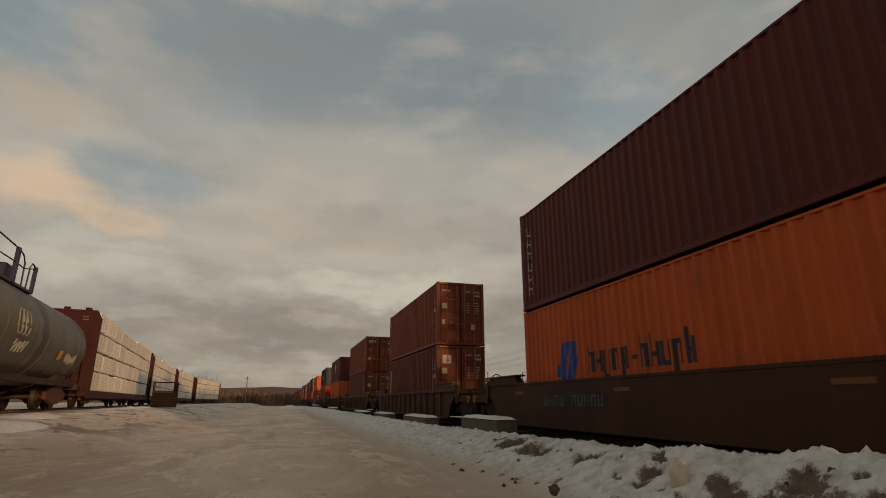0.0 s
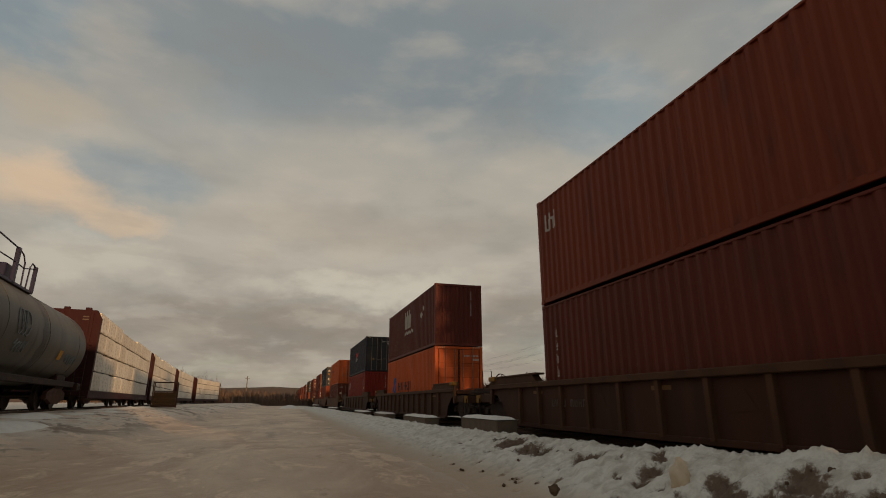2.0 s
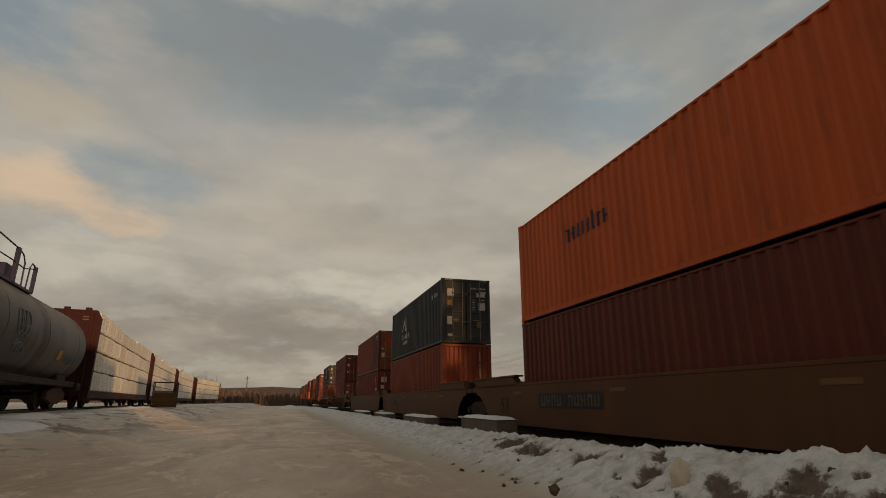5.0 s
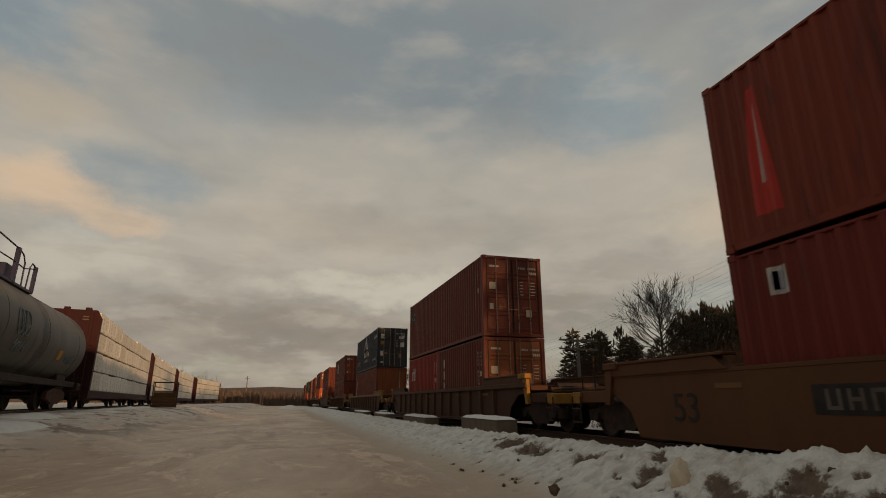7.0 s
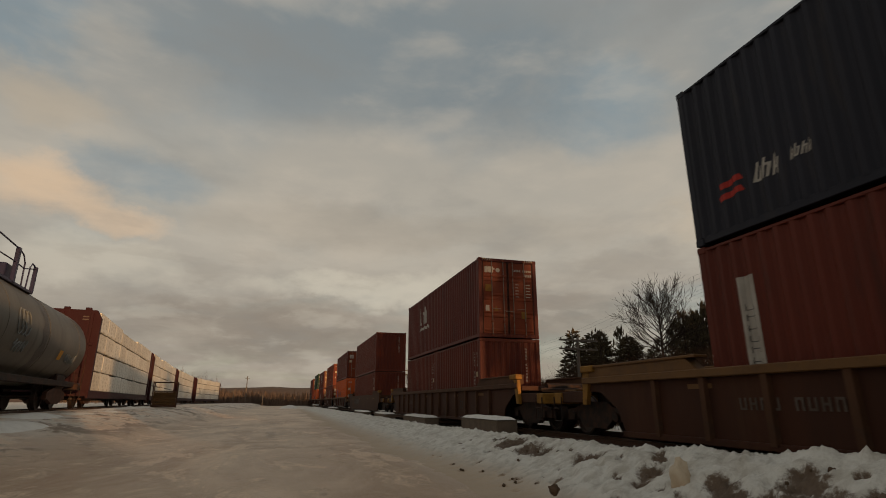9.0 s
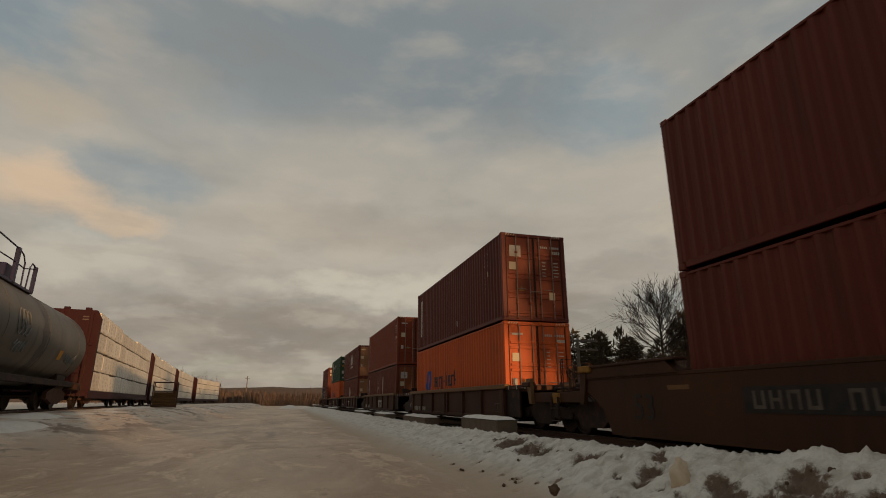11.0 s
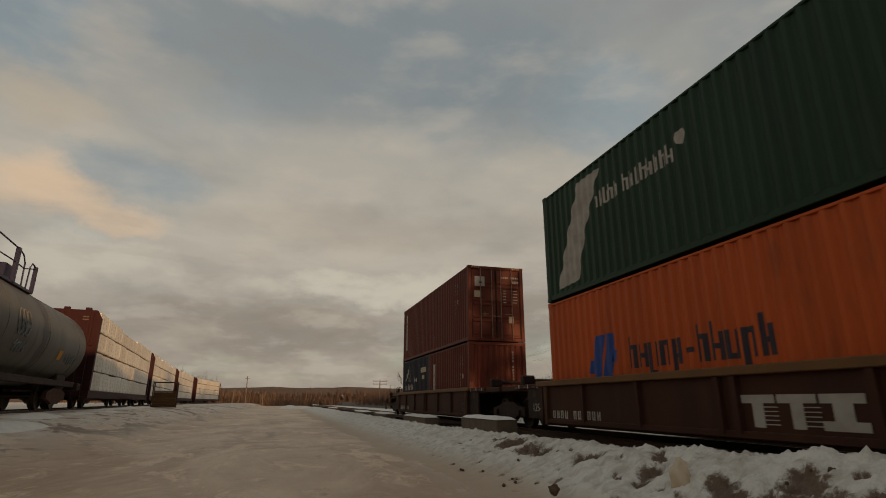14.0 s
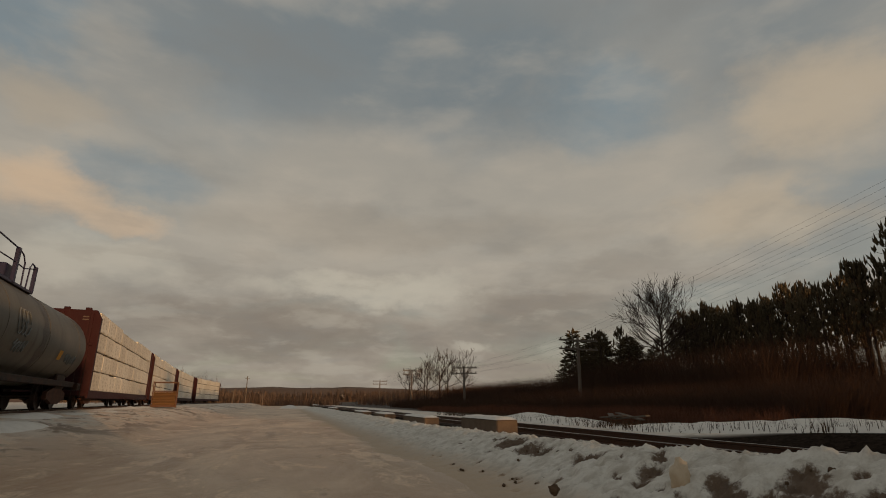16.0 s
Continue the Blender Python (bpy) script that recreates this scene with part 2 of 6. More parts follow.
        fs = [(i * sides + k, i * sides + (k + 1) % sides, (i + 1) * sides + (k + 1) % sides, (i + 1) * sides + k)
              for i in range(m - 1) for k in range(sides)]
        fs += [tuple(range(sides))[::-1], tuple((m - 1) * sides + k for k in range(sides))]
        return self.add(vs, fs)

    def mesh(self, name, mat, smooth=False):
        me = bpy.data.meshes.new(name)
        me.from_pydata(self.v, [], self.f)
        bm = bmesh.new()
        bm.from_mesh(me)
        bmesh.ops.recalc_face_normals(bm, faces=bm.faces)
        bm.to_mesh(me)
        bm.free()
        if smooth:
            me.polygons.foreach_set("use_smooth", [True] * len(me.polygons))
            me.set_sharp_from_angle(angle=radians(40))
        me.materials.append(mat)
        return me


def part(name, geo, mat, parent=None, label="", smooth=False, at=None):
    """Links a Geo, or a mesh that is there, as one object under its parent."""
    ob = new(name, geo.mesh(name, mat, smooth) if isinstance(geo, Geo) else geo)
    ob.parent = parent
    if at is not None:
        ob.matrix_basis = at
    if label:
        tagged(ob, label)
    return ob


def thing(name, label, category, group="", at=None, kind=""):
    ob = new(name)
    ob.empty_display_size = 0.3
    if at is not None:
        ob.matrix_basis = at
    return tagged(ob, label, category, group, kind)


def lettering(text, size, mat, name="lettering"):
    """A mesh of built-in letters that lies in the x-y plane."""
    curve = bpy.data.curves.new(name, "FONT")
    curve.body, curve.size, curve.extrude = text, size, 0.002
    curve.align_x, curve.align_y = "CENTER", "CENTER"
    ob = new("text", curve)
    bpy.context.view_layer.update()
    me = bpy.data.meshes.new_from_object(ob.evaluated_get(bpy.context.evaluated_depsgraph_get()))
    bpy.data.objects.remove(ob)
    me.materials.clear()
    me.materials.append(mat)
    return me


# ---------------------------------------------------------------- containers
CW = 2.438
PERIOD = 0.28


def crest(y):
    """Depth of the corrugated side behind its outer plane, at y along it."""
    s = (y / PERIOD) % 1.0
    if s < 0.26:
        return 0.0
    if s < 0.5:
        return (s - 0.26) / 0.24 * 0.046
    if s < 0.76:
        return 0.046
    return (1.0 - s) / 0.24 * 0.046


def breaks(a, b):
    """The bends of the corrugation between a and b."""
    out = [a]
    k = math.floor(a / PERIOD) - 1
    while k * PERIOD < b + PERIOD:
        out += [y for y in (k * PERIOD + s * PERIOD for s in (0.0, 0.26, 0.5, 0.76)) if a + 1e-4 < y < b - 1e-4]
        k += 1
    return sorted(out) + [b]


def clip(poly, lo, hi):
    """The part of a convex outline whose first coordinate lies between lo and hi."""
    for sign, edge in ((1, lo), (-1, -hi)):
        out = []
        for (a, b), (c, d) in zip(poly, poly[1:] + poly[:1]):
            p, q = a * sign - edge, c * sign - edge
            if p >= 0:
                out.append((a, b))
            if (p > 0 > q) or (p < 0 < q):
                s = p / (p - q)
                out.append((a + (c - a) * s, b + (d - b) * s))
        poly = out
        if len(poly) < 3:
            return []
    return poly


def side_paint(geo, poly, x_out):
    """Paint in the shape of a convex outline (along, up) that follows the corrugated side."""
    ys = [p[0] for p in poly]
    cuts = breaks(min(ys), max(ys))
    for a, b in zip(cuts, cuts[1:]):
        piece = clip(poly, a, b)
        if len(piece) >= 3:
            geo.add([(x_out + crest(y) - 0.004, y, z) for y, z in piece], [tuple(range(len(piece)))])


def rect(y0, y1, z0, z1):
    return [(y0, z0), (y1, z0), (y1, z1), (y0, z1)]


def strokes(y, z, w, lo, hi, size, slant, kind):
    """A plain mark of two upright strokes and a bar, in place of one letter; y is its left end."""
    t = 0.14 * size
    z0, z1 = z + lo * size, z + hi * size

    def q(a, b, c, d):
        return [(y - a - slant * (c - z), c), (y - b - slant * (c - z), c), (y - b - slant * (d - z), d), (y - a - slant * (d - z), d)]
    if w < 2.3 * t:
        return [q(0, w, z0, z1)]
    m = (z0, (z0 + min(z1, z + 0.72 * size) - t) / 2, min(z1, z + 0.72 * size) - t)[kind]
    return [q(0, t, z0, z1), q(w - t, w, max(z0, z), min(z1, z + 0.72 * size)), q(t, w - t, m, m + t)]


def word(y, z, size, shape, slant=0.0):
    """Plain marks in place of letters. shape: a letter each, x low, t tall, g with a tail, i thin, - a dash. y runs from the left end of what is seen."""
    out = []
    for k, c in enumerate(shape):
        w = {"i": 0.16, " ": 0.3, "-": 0.35, ".": 0.12}.get(c, 0.40) * size
        lo, hi = {"t": (0, 1), "x": (0, 0.72), "g": (-0.25, 0.72), "i": (0, 1), "-": (0.28, 0.42), ".": (0, 0.12)}.get(c, (0, 1))
        if c in "-.":
            out.append([[(y, z + lo * size), (y - w, z + lo * size), (y - w - slant * hi * size, z + hi * size), (y - slant * hi * size, z + hi * size)]])
        elif c != " ":
            out.append(strokes(y, z, w, lo, hi, size, slant, (k * 2 + len(shape)) % 3))
        y -= w + 0.11 * size
    return out


def container(colour, height=3.08, length=12.192, front="doors", label="", marks=(), door_marks="plain", door=None):
    """A steel freight container: base at z 0, near end at negative y."""
    mat = PAINT[colour]
    ob = thing("shipping_container", label, "container", "containers on the freight train")
    hl, hw = length / 2, CW / 2
    frame = Geo()
    for s in (-1, 1):
        x0, x1 = (-hw, -hw + 0.06) if s < 0 else (hw - 0.06, hw)
        inset = 0.022 if s < 0 else -0.022
        frame.box(x0 + inset, x1 + inset, -hl + 0.16, hl - 0.16, 0.035, 0.16, 0.008)
        frame.box(x0 + inset * 0.3, x1 + inset * 0.3, -hl + 0.16, hl - 0.16, height - 0.08, height - 0.03, 0.008)
        for e in (-1, 1):
            y0, y1 = (-hl, -hl + 0.15) if e < 0 else (hl - 0.15, hl)
            xa, xb = (-hw, -hw + 0.16) if s < 0 else (hw - 0.16, hw)
            frame.box(xa + 0.004, xb - 0.004, y0 + 0.004, y1 - 0.004, 0.11, height - 0.11, 0.012)
    for e in (-1, 1):
        y0, y1 = (-hl + 0.005, -hl + 0.12) if e < 0 else (hl - 0.12, hl - 0.005)
        frame.box(-hw + 0.16, hw - 0.16, y0, y1, 0.01, 0.14, 0.008)
        frame.box(-hw + 0.16, hw - 0.16, y0, y1, height - 0.13, height - 0.008, 0.008)
    part("frame", frame, mat, ob)
    for s in (-1, 1):
        wall = Geo()
        cuts = breaks(-hl + 0.15, hl - 0.15)
        n = len(cuts)
        xo = s * (hw - 0.012)
        wall.add([(xo - s * crest(y), y, z) for y in cuts for z in (0.14, height - 0.06)]
                 + [(xo - s * 0.055, y, z) for y in (cuts[0], cuts[-1]) for z in (0.14, height - 0.06)],
                 [(2 * i, 2 * i + 1, 2 * i + 3, 2 * i + 2) for i in range(n - 1)] + [(2 * n, 2 * n + 1, 2 * n + 3, 2 * n + 2)])
        part("side_wall", wall, mat, ob)
    roof = Geo()
    steps = int(length / 0.18)
    for i in range(steps + 1):
        y = -hl + 0.1 + i * (length - 0.2) / steps
        roof.v += [(-hw + 0.05, y, height - (0.006 if i % 2 else 0.028)), (hw - 0.05, y, height - (0.006 if i % 2 else 0.028))]
    roof.f = [(2 * i, 2 * i + 1, 2 * i + 3, 2 * i + 2) for i in range(steps)]
    part("roof", roof, mat, ob)
    part("floor", Geo().box(-hw + 0.06, hw - 0.06, -hl + 0.12, hl - 0.12, 0.08, 0.14), STEEL_DARK, ob)
    cast = Geo().box(-0.089, 0.089, -0.089, 0.089, -0.059, 0.059, 0.012).mesh("corner_casting", mat)
    for sx in (-1, 1):
        for sy in (-1, 1):
            for z in (0.058, height - 0.058):
                part("corner_casting", cast, mat, ob, at=pose(sx * (hw - 0.086), sy * (hl - 0.086), z))
    # ends: the near one in full, the far one as corrugated wall
    for e in (-1, 1):
        if e < 0 and front == "doors":
            door_end(ob, -hl, height, door or mat, door_marks)
        else:
            end = Geo()
            bays = 9
            w = (CW - 0.32) / bays
            yo = e * (hl - 0.03)
            xs = []
            for i in range(bays):
                x = -hw + 0.16 + i * w
                xs += [(x, 0.0), (x + w * 0.30, 0.0), (x + w * 0.5, 0.045), (x + w * 0.8, 0.045)]
            xs.append((hw - 0.16, 0.0))
            end.add([(x, yo - e * d, z) for x, d in xs for z in (0.13, height - 0.12)],
                    [(2 * i, 2 * i + 1, 2 * i + 3, 2 * i + 2) for i in range(len(xs) - 1)])
            part("end_wall", end, (door or mat) if e < 0 else mat, ob)
            if e < 0:
                nums = Geo()
                for i in range(11):
                    z = height - 0.42 - i * 0.115
                    if i != 4:
                        nums.box(hw - 0.60, hw - 0.582, yo - 0.005, yo - 0.001, z, z + 0.075)
                        nums.box(hw - 0.562, hw - 0.544, yo - 0.005, yo - 0.001, z, z + 0.075)
                        nums.box(hw - 0.582, hw - 0.562, yo - 0.005, yo - 0.001, z + (0, 0.028, 0.057)[i % 3], z + (0.018, 0.046, 0.075)[i % 3])
                tagged(part("marking", nums, WHITE, ob), kind="stuff")
    for name, polys, m in marks:
        small = name in ("number_marking", "strip_lettering")
        g = Geo()
        for shape in polys:
            for poly in shape if isinstance(shape[0], list) else [shape]:
                side_paint(g, poly, -hw + 0.012)
            if not small and g.f:
                part(name, g, m, ob)
                g = Geo()
        if g.f:
            tagged(part(name, g, m, ob), kind="stuff")
    return ob


def door_end(ob, y, height, mat, style):
    """Two door leaves with ribs, four locking bars with handles, and the stickers."""
    hw = CW / 2
    leafs = []
    for s in (-1, 1):
        x0, x1 = sorted((s * 0.012, s * (hw - 0.165)))
        leaf = Geo().box(x0, x1, y + 0.03, y + 0.08, 0.15, height - 0.14, 0.006)
        d = part("door", leaf, mat, ob)
        rows = (0.03, 0.22, 0.28, 0.46, 0.52, 0.72, 0.78) if style != "bare" else (0.04, 0.28, 0.52, 0.76)
        for r in rows:
            z = 0.15 + (height - 0.29) * r
            tall = (height - 0.29) * (0.035 if style != "bare" else 0.17)
            part("door_rib", Geo().box(x0 + 0.06, x1 - 0.06, y + 0.004, y + 0.034, z, z + tall, 0.012), mat, d)
        for a, b in ((x0, x0 + 0.03), (x1 - 0.03, x1)):
            part("door_gasket", Geo().box(a, b, y + 0.018, y + 0.034, 0.15, height - 0.14, 0.004), STEEL_DARK, d, "dark rubber door gasket")
        for x in (s * 0.20, s * 0.68):
            bar = Geo().tube([(x, y - 0.012, 0.06), (x, y - 0.012, height - 0.06)], 0.019, 8)
            part("locking_bar", bar, GALV, d, "galvanised locking bar")
            keep = Geo().box(-0.05, 0.05, y - 0.03, y + 0.014, -0.035, 0.035, 0.006).mesh("bar_bracket", mat)
            for z in (0.09, 0.6, height - 0.7, height - 0.09):
                part("bar_bracket", keep, mat, d, at=pose(x, 0, z))
            handle = Geo().tube([(x, y - 0.03, 1.02 + (0.08 if x * s > 0.5 else 0)), (x - s * 0.34, y - 0.034, 1.0 + (0.08 if x * s > 0.5 else 0))], 0.014, 6)
            part("bar_handle", handle, GALV, d, "galvanised bar handle")
    white, yellow = Geo(), Geo()
    f0, f1 = y - 0.002, y + 0.003

    def bars(g, x, z, w, h, n, gap):
        for i in range(n):
            g.box(x, x + w, f0, f1, z - i * gap, z - i * gap + h)
    # number and weights as bars on the right leaf
    for i in range(11):
        if i not in (4, 10):
            white.box(0.26 + i * 0.075, 0.26 + i * 0.075 + 0.045, f0, f1, height - 0.49, height - 0.41)
    for i in range(4):
        white.box(0.72 + i * 0.075, 0.775 + i * 0.075, f0, f1, height - 0.68, height - 0.58)
    if style != "bare":
        for i in range(5):
            bars(white, 0.30, height - 1.02 - i * 0.12, 0.14 - 0.02 * (i % 2), 0.028, 1, 0)
            bars(white, 0.74, height - 1.02 - i * 0.12, 0.18 + 0.02 * (i % 2), 0.028, 1, 0)
    if style in ("plain", "logo"):
        white.box(-0.95, -0.55, f0, f1, height - 0.46, height - 0.39)
        white.box(-0.95, -0.80, f0, f1, 1.0, 1.22)
    if style == "logo":
        for i, w in enumerate((0.13, 0.13, 0.05)):
            white.box(-0.97 + i * 0.15, -0.97 + i * 0.15 + w, f0, f1, height - 0.58, height - 0.34)
        white.lathe([(f0, 0.085), (f1, 0.085)], 1, (-0.42, 0, height - 0.47), 16)
    if style == "red":
        part("sticker", Geo().box(-0.60, -0.24, f0, f1, height - 1.0, height - 0.58), SIGNAL_RED, ob, "bright red square sticker")
        white.box(-0.95, -0.72, f0, f1, 1.02, 1.36)
        white.box(-0.98, -0.78, f0, f1, 1.62, 1.72)
        white.box(0.80, 0.92, f0, f1, 0.92, 1.16)
    if style == "panel":
        white.box(-0.93, -0.50, f0, f1, height - 0.85, height - 0.45)
    if style == "many":
        white.box(-0.95, -0.62, f0, f1, height - 0.85, height - 0.50)
        white.box(-0.95, -0.72, f0, f1, 0.88, 1.25)
        white.box(-0.92, -0.70, f0, f1, 0.32, 0.44)
        white.box(0.52, 0.95, f0, f1, height - 0.85, height - 0.65)
        white.box(0.62, 0.95, f0, f1, height - 1.50, height - 1.15)
    if style in ("logo", "many", "plain", "panel"):
        yellow.box(-0.95, -0.68, f0, f1, height - 1.32, height - 1.05)
        yellow.box(0.52, 0.74, f0, f1, 0.75, 1.02)
    tagged(part("marking", white, WHITE, ob), kind="stuff")
    if yellow.f:
        tagged(part("hazard_sticker", yellow, PALE if style in ("plain", "panel") else WORN_YELLOW, ob), kind="stuff")
    if height > 3:
        hatch = Geo()
        for s in (-1, 1):
            for i in range(5):
                p = s * (1.16 - i * 0.095)
                hatch.prism([(p, height - 0.085), (p - s * 0.04, height - 0.085), (p - s * 0.075, height - 0.025), (p - s * 0.035, height - 0.025)], 1, f0, f1)
        tagged(part("height_marking", hatch, PALE, ob, "pale slanting stripes on the header"), kind="stuff")
    part("hazard_sticker", Geo().prism([(-0.62, height * 0.33), (-0.42, height * 0.33), (-0.52, height * 0.33 + 0.19)], 1, f0, f1), WORN_YELLOW, ob)


def vertical_strip(y, z0, z1, n=7):
    """A pale strip with dark letter bars down it, near the far end of a side."""
    strip = [rect(y - 0.16, y + 0.16, z0, z1)]
    step = (z1 - z0 - 0.5) / n
    bars = [stroke for i in range(n) for stroke in strokes(y + 0.09, z0 + 0.12 + i * step, 0.18, 0, 1, step * 0.62, 0.0, i % 3)]
    return [("pale_strip", strip, WHITE), ("strip_lettering", bars, INK)]


def vertical_word(y, z1, n, size):
    return [("lettering", [strokes(y + size * 0.30, z1 - (i + 0.78) * size * 1.22, size * 0.6, 0, 1, size * 0.95, 0.0, i % 3) for i in range(n)], WHITE)]


def number_column(y, z1, n=11):
    """The container's number down its side, as small plain marks, its type beside it and a little plate below."""
    out = [stroke for i in range(n) if i != 4 for stroke in strokes(y + 0.03, z1 - i * 0.14 - 0.1, 0.06, 0, 1, 0.10, 0.0, i % 3)]
    out += [stroke for i in range(4) for stroke in strokes(y - 0.27, z1 - 0.12 - i * 0.14, 0.06, 0, 1, 0.10, 0.0, (i + 1) % 3)]
    return [("number_marking", out, WHITE), ("small_plate", [rect(y - 0.36, y - 0.24, z1 - 0.92, z1 - 0.74)], PALE)]


def liner_logo(y, z, size):
    """Blue emblem of leaning blocks and a dark row of plain marks; y is its left end, z its foot."""
    def block(a, b, c, d):
        return [(y - a * size, z + c * size), (y - b * size, z + c * size), (y - (b + 0.20 * (d - c)) * size, z + d * size), (y - (a + 0.20 * (d - c)) * size, z + d * size)]
    e = [block(0.02, 0.16, 0.12, 0.42), block(0.16, 0.50, 0.0, 0.95), block(0.56, 0.88, 0.0, 0.95), block(0.90, 1.10, 0.34, 0.58)]
    return [("emblem", e, BLUE), ("lettering", word(y - 1.52 * size, z + 0.16 * size, 0.64 * size, "txgxg-ttxgt"), INK)]


def wave_logo(y, z, size):
    """Three bold white letter blocks over a wavy band."""
    out = word(y, z + 0.35 * size, 0.95 * size, "ttt")
    for i in range(6):
        a, b = y - i * 0.32 * size, y - (i + 1) * 0.32 * size
        h0, h1 = (0.1 if i % 2 else 0.0) * size, (0.0 if i % 2 else 0.1) * size
        out.append([(a, z + h0), (b, z + h1), (b, z + h1 + 0.14 * size), (a, z + h0 + 0.14 * size)])
    return [("emblem", out, WHITE)]


def wing_logo(y, z, size):
    """A white wing of slanting feathers over two rows of bars."""
    out = []
    for i in range(4):
        a, h = y - 0.15 * i * size, z + (0.98 + 0.17 * i) * size
        out.append([(a, h), (a - 0.12 * size, h), (a - (1.15 - 0.05 * i) * size, h + 0.62 * size), (a - (1.05 - 0.05 * i) * size, h + 0.66 * size)])
    for p, w, h in ((1.15, 0.30, 1.35), (1.55, 0.26, 1.05), (1.90, 0.20, 0.65)):
        a = y - p * size
        out.append([(a, z + 1.0 * size), (a - w * size, z + 1.0 * size), (a - w * 0.7 * size, z + (1.0 + h * 0.8) * size), (a - w * 0.4 * size, z + (1.0 + h) * size)])
    out += word(y, z + 0.4 * size, 0.44 * size, "ttt ttttttttt")
    out += word(y - 0.5 * size, z, 0.26 * size, "ttttt ttttttt")
    return [("emblem", out, WHITE)]


# front edge of each stack's containers at the start, its upper and lower containers
STACKS = []


def stack(y, upper, lowers, lower_h):
    base = RAIL + 0.30
    for c, dy in lowers:
        STACKS.append((c, TRACK_X, y + dy, base))
    STACKS.append((upper, TRACK_X, y + 6.096, base + lower_h + 0.025))


HC, ST = 3.08, 2.775
far = 6.096
C = container
# the leading stack, already past the camera at its front
stack(2.5, C("wine", label="dark wine-red high container with white lettering down its side", marks=vertical_word(5.55, 2.55, 6, 0.30) + number_column(-5.2, 2.6)),
      [(C("orange", label="orange container with blue emblem and dark lettering", marks=liner_logo(4.25, 0.98, 1.02)), far)], HC)
stack(24.5, C("brick", label="brick red container with a white emblem and white lettering", marks=vertical_word(5.55, 2.6, 6, 0.30) + number_column(-5.3, 2.55)),
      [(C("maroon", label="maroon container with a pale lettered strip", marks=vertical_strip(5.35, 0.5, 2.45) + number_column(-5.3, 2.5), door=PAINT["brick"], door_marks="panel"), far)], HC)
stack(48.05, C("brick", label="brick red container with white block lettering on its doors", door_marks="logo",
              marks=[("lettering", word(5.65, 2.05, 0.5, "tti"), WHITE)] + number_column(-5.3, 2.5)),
      [(C("maroon", label="red-brown container with white lettering down its side", marks=vertical_word(5.4, 2.4, 6, 0.28) + number_column(-5.35, 2.5), door=PAINT["sunlit_red"]), far)], HC)
stack(71.6, C("wine", label="wine-red container with bold white letters over a wave", front="wall", marks=wave_logo(0.9, 1.2, 1.12)
              + [("sticker", [[(-3.0, 1.9), (-3.22, 1.62), (-3.44, 1.9), (-3.22, 2.18)], [(-3.42, 2.2), (-3.58, 2.0), (-3.74, 2.2), (-3.58, 2.4)]], WHITE)]),
      [(C("orange", label="orange container with blue emblem and dark lettering", marks=liner_logo(4.25, 0.98, 1.02), door_marks="bare"), far)], HC)
stack(94.9, C("navy", label="navy blue container with a red and white emblem", door_marks="bare", door=PAINT["slate"],
              marks=[("emblem", [rect(-0.60, 0.90, 1.68, 2.06)], SIGNAL_RED), ("lettering", word(0.9, 1.24, 0.54, "xxtxx"), WHITE)]),
      [(C("red", label="red container with white block lettering", front="wall", marks=[("lettering", word(5.4, 1.75, 0.62, "tti"), WHITE)] + number_column(-5.0, 2.5)), far)], HC)
stack(119.6, C("orange", label="orange container with dark lettering", door_marks="bare", marks=[("lettering", word(3.2, 1.7, 0.5, "txxxxtxx"), INK)]),
      [(C("maroon", ST, label="maroon container with ribbed doors", marks=number_column(-5.3, 2.2)), far)], ST)
stack(140.6, C("slate", label="dark slate container with a white wing emblem and many stickers", door_marks="many", marks=wing_logo(3.0, 0.75, 0.75)
               + [("lettering", word(-4.0, 2.35, 0.22, "tttt ttttttt"), WHITE)]),
      [(C("brick", label="brick red container with corrugated end", front="wall"), far)], HC)
stack(158.3, C("rusty", label="rust-streaked red container with a red sticker on its doors", door=PAINT["sunlit_red"], door_marks="red",
               marks=[("emblem", [[(5.45, 0.45), (4.95, 0.45), (5.08, 2.6), (5.26, 2.6)]], SIGNAL_RED), ("sticker", [[(5.12, 0.95), (5.24, 0.95), (5.19, 2.3), (5.16, 2.3)]], WHITE)] + [("number_marking", word(-4.55, 2.60, 0.17, "tttt tttttt") + word(-4.85, 2.38, 0.15, "tt tttt"), WHITE)]),
      [(C("crimson", ST, label="dark red container with a white square sticker", door_marks="panel",
          marks=[("sticker", [rect(5.08, 5.42, 2.0, 2.42)], WHITE), ("emblem", [rect(5.14, 5.36, 2.07, 2.35)], BLUE), ("number_marking", word(-4.85, 2.22, 0.16, "tttt") + word(-4.85, 1.99, 0.16, "tttttt t") + word(-4.85, 1.76, 0.16, "ttt"), WHITE), ("hazard_sticker", [[(-4.85, 1.3), (-5.07, 1.3), (-4.96, 1.5)]], YELLOW), ("sticker", [rect(-5.36, -5.22, 1.32, 1.52), rect(-5.68, -5.56, 1.34, 1.52)], WHITE)]), far)], ST)
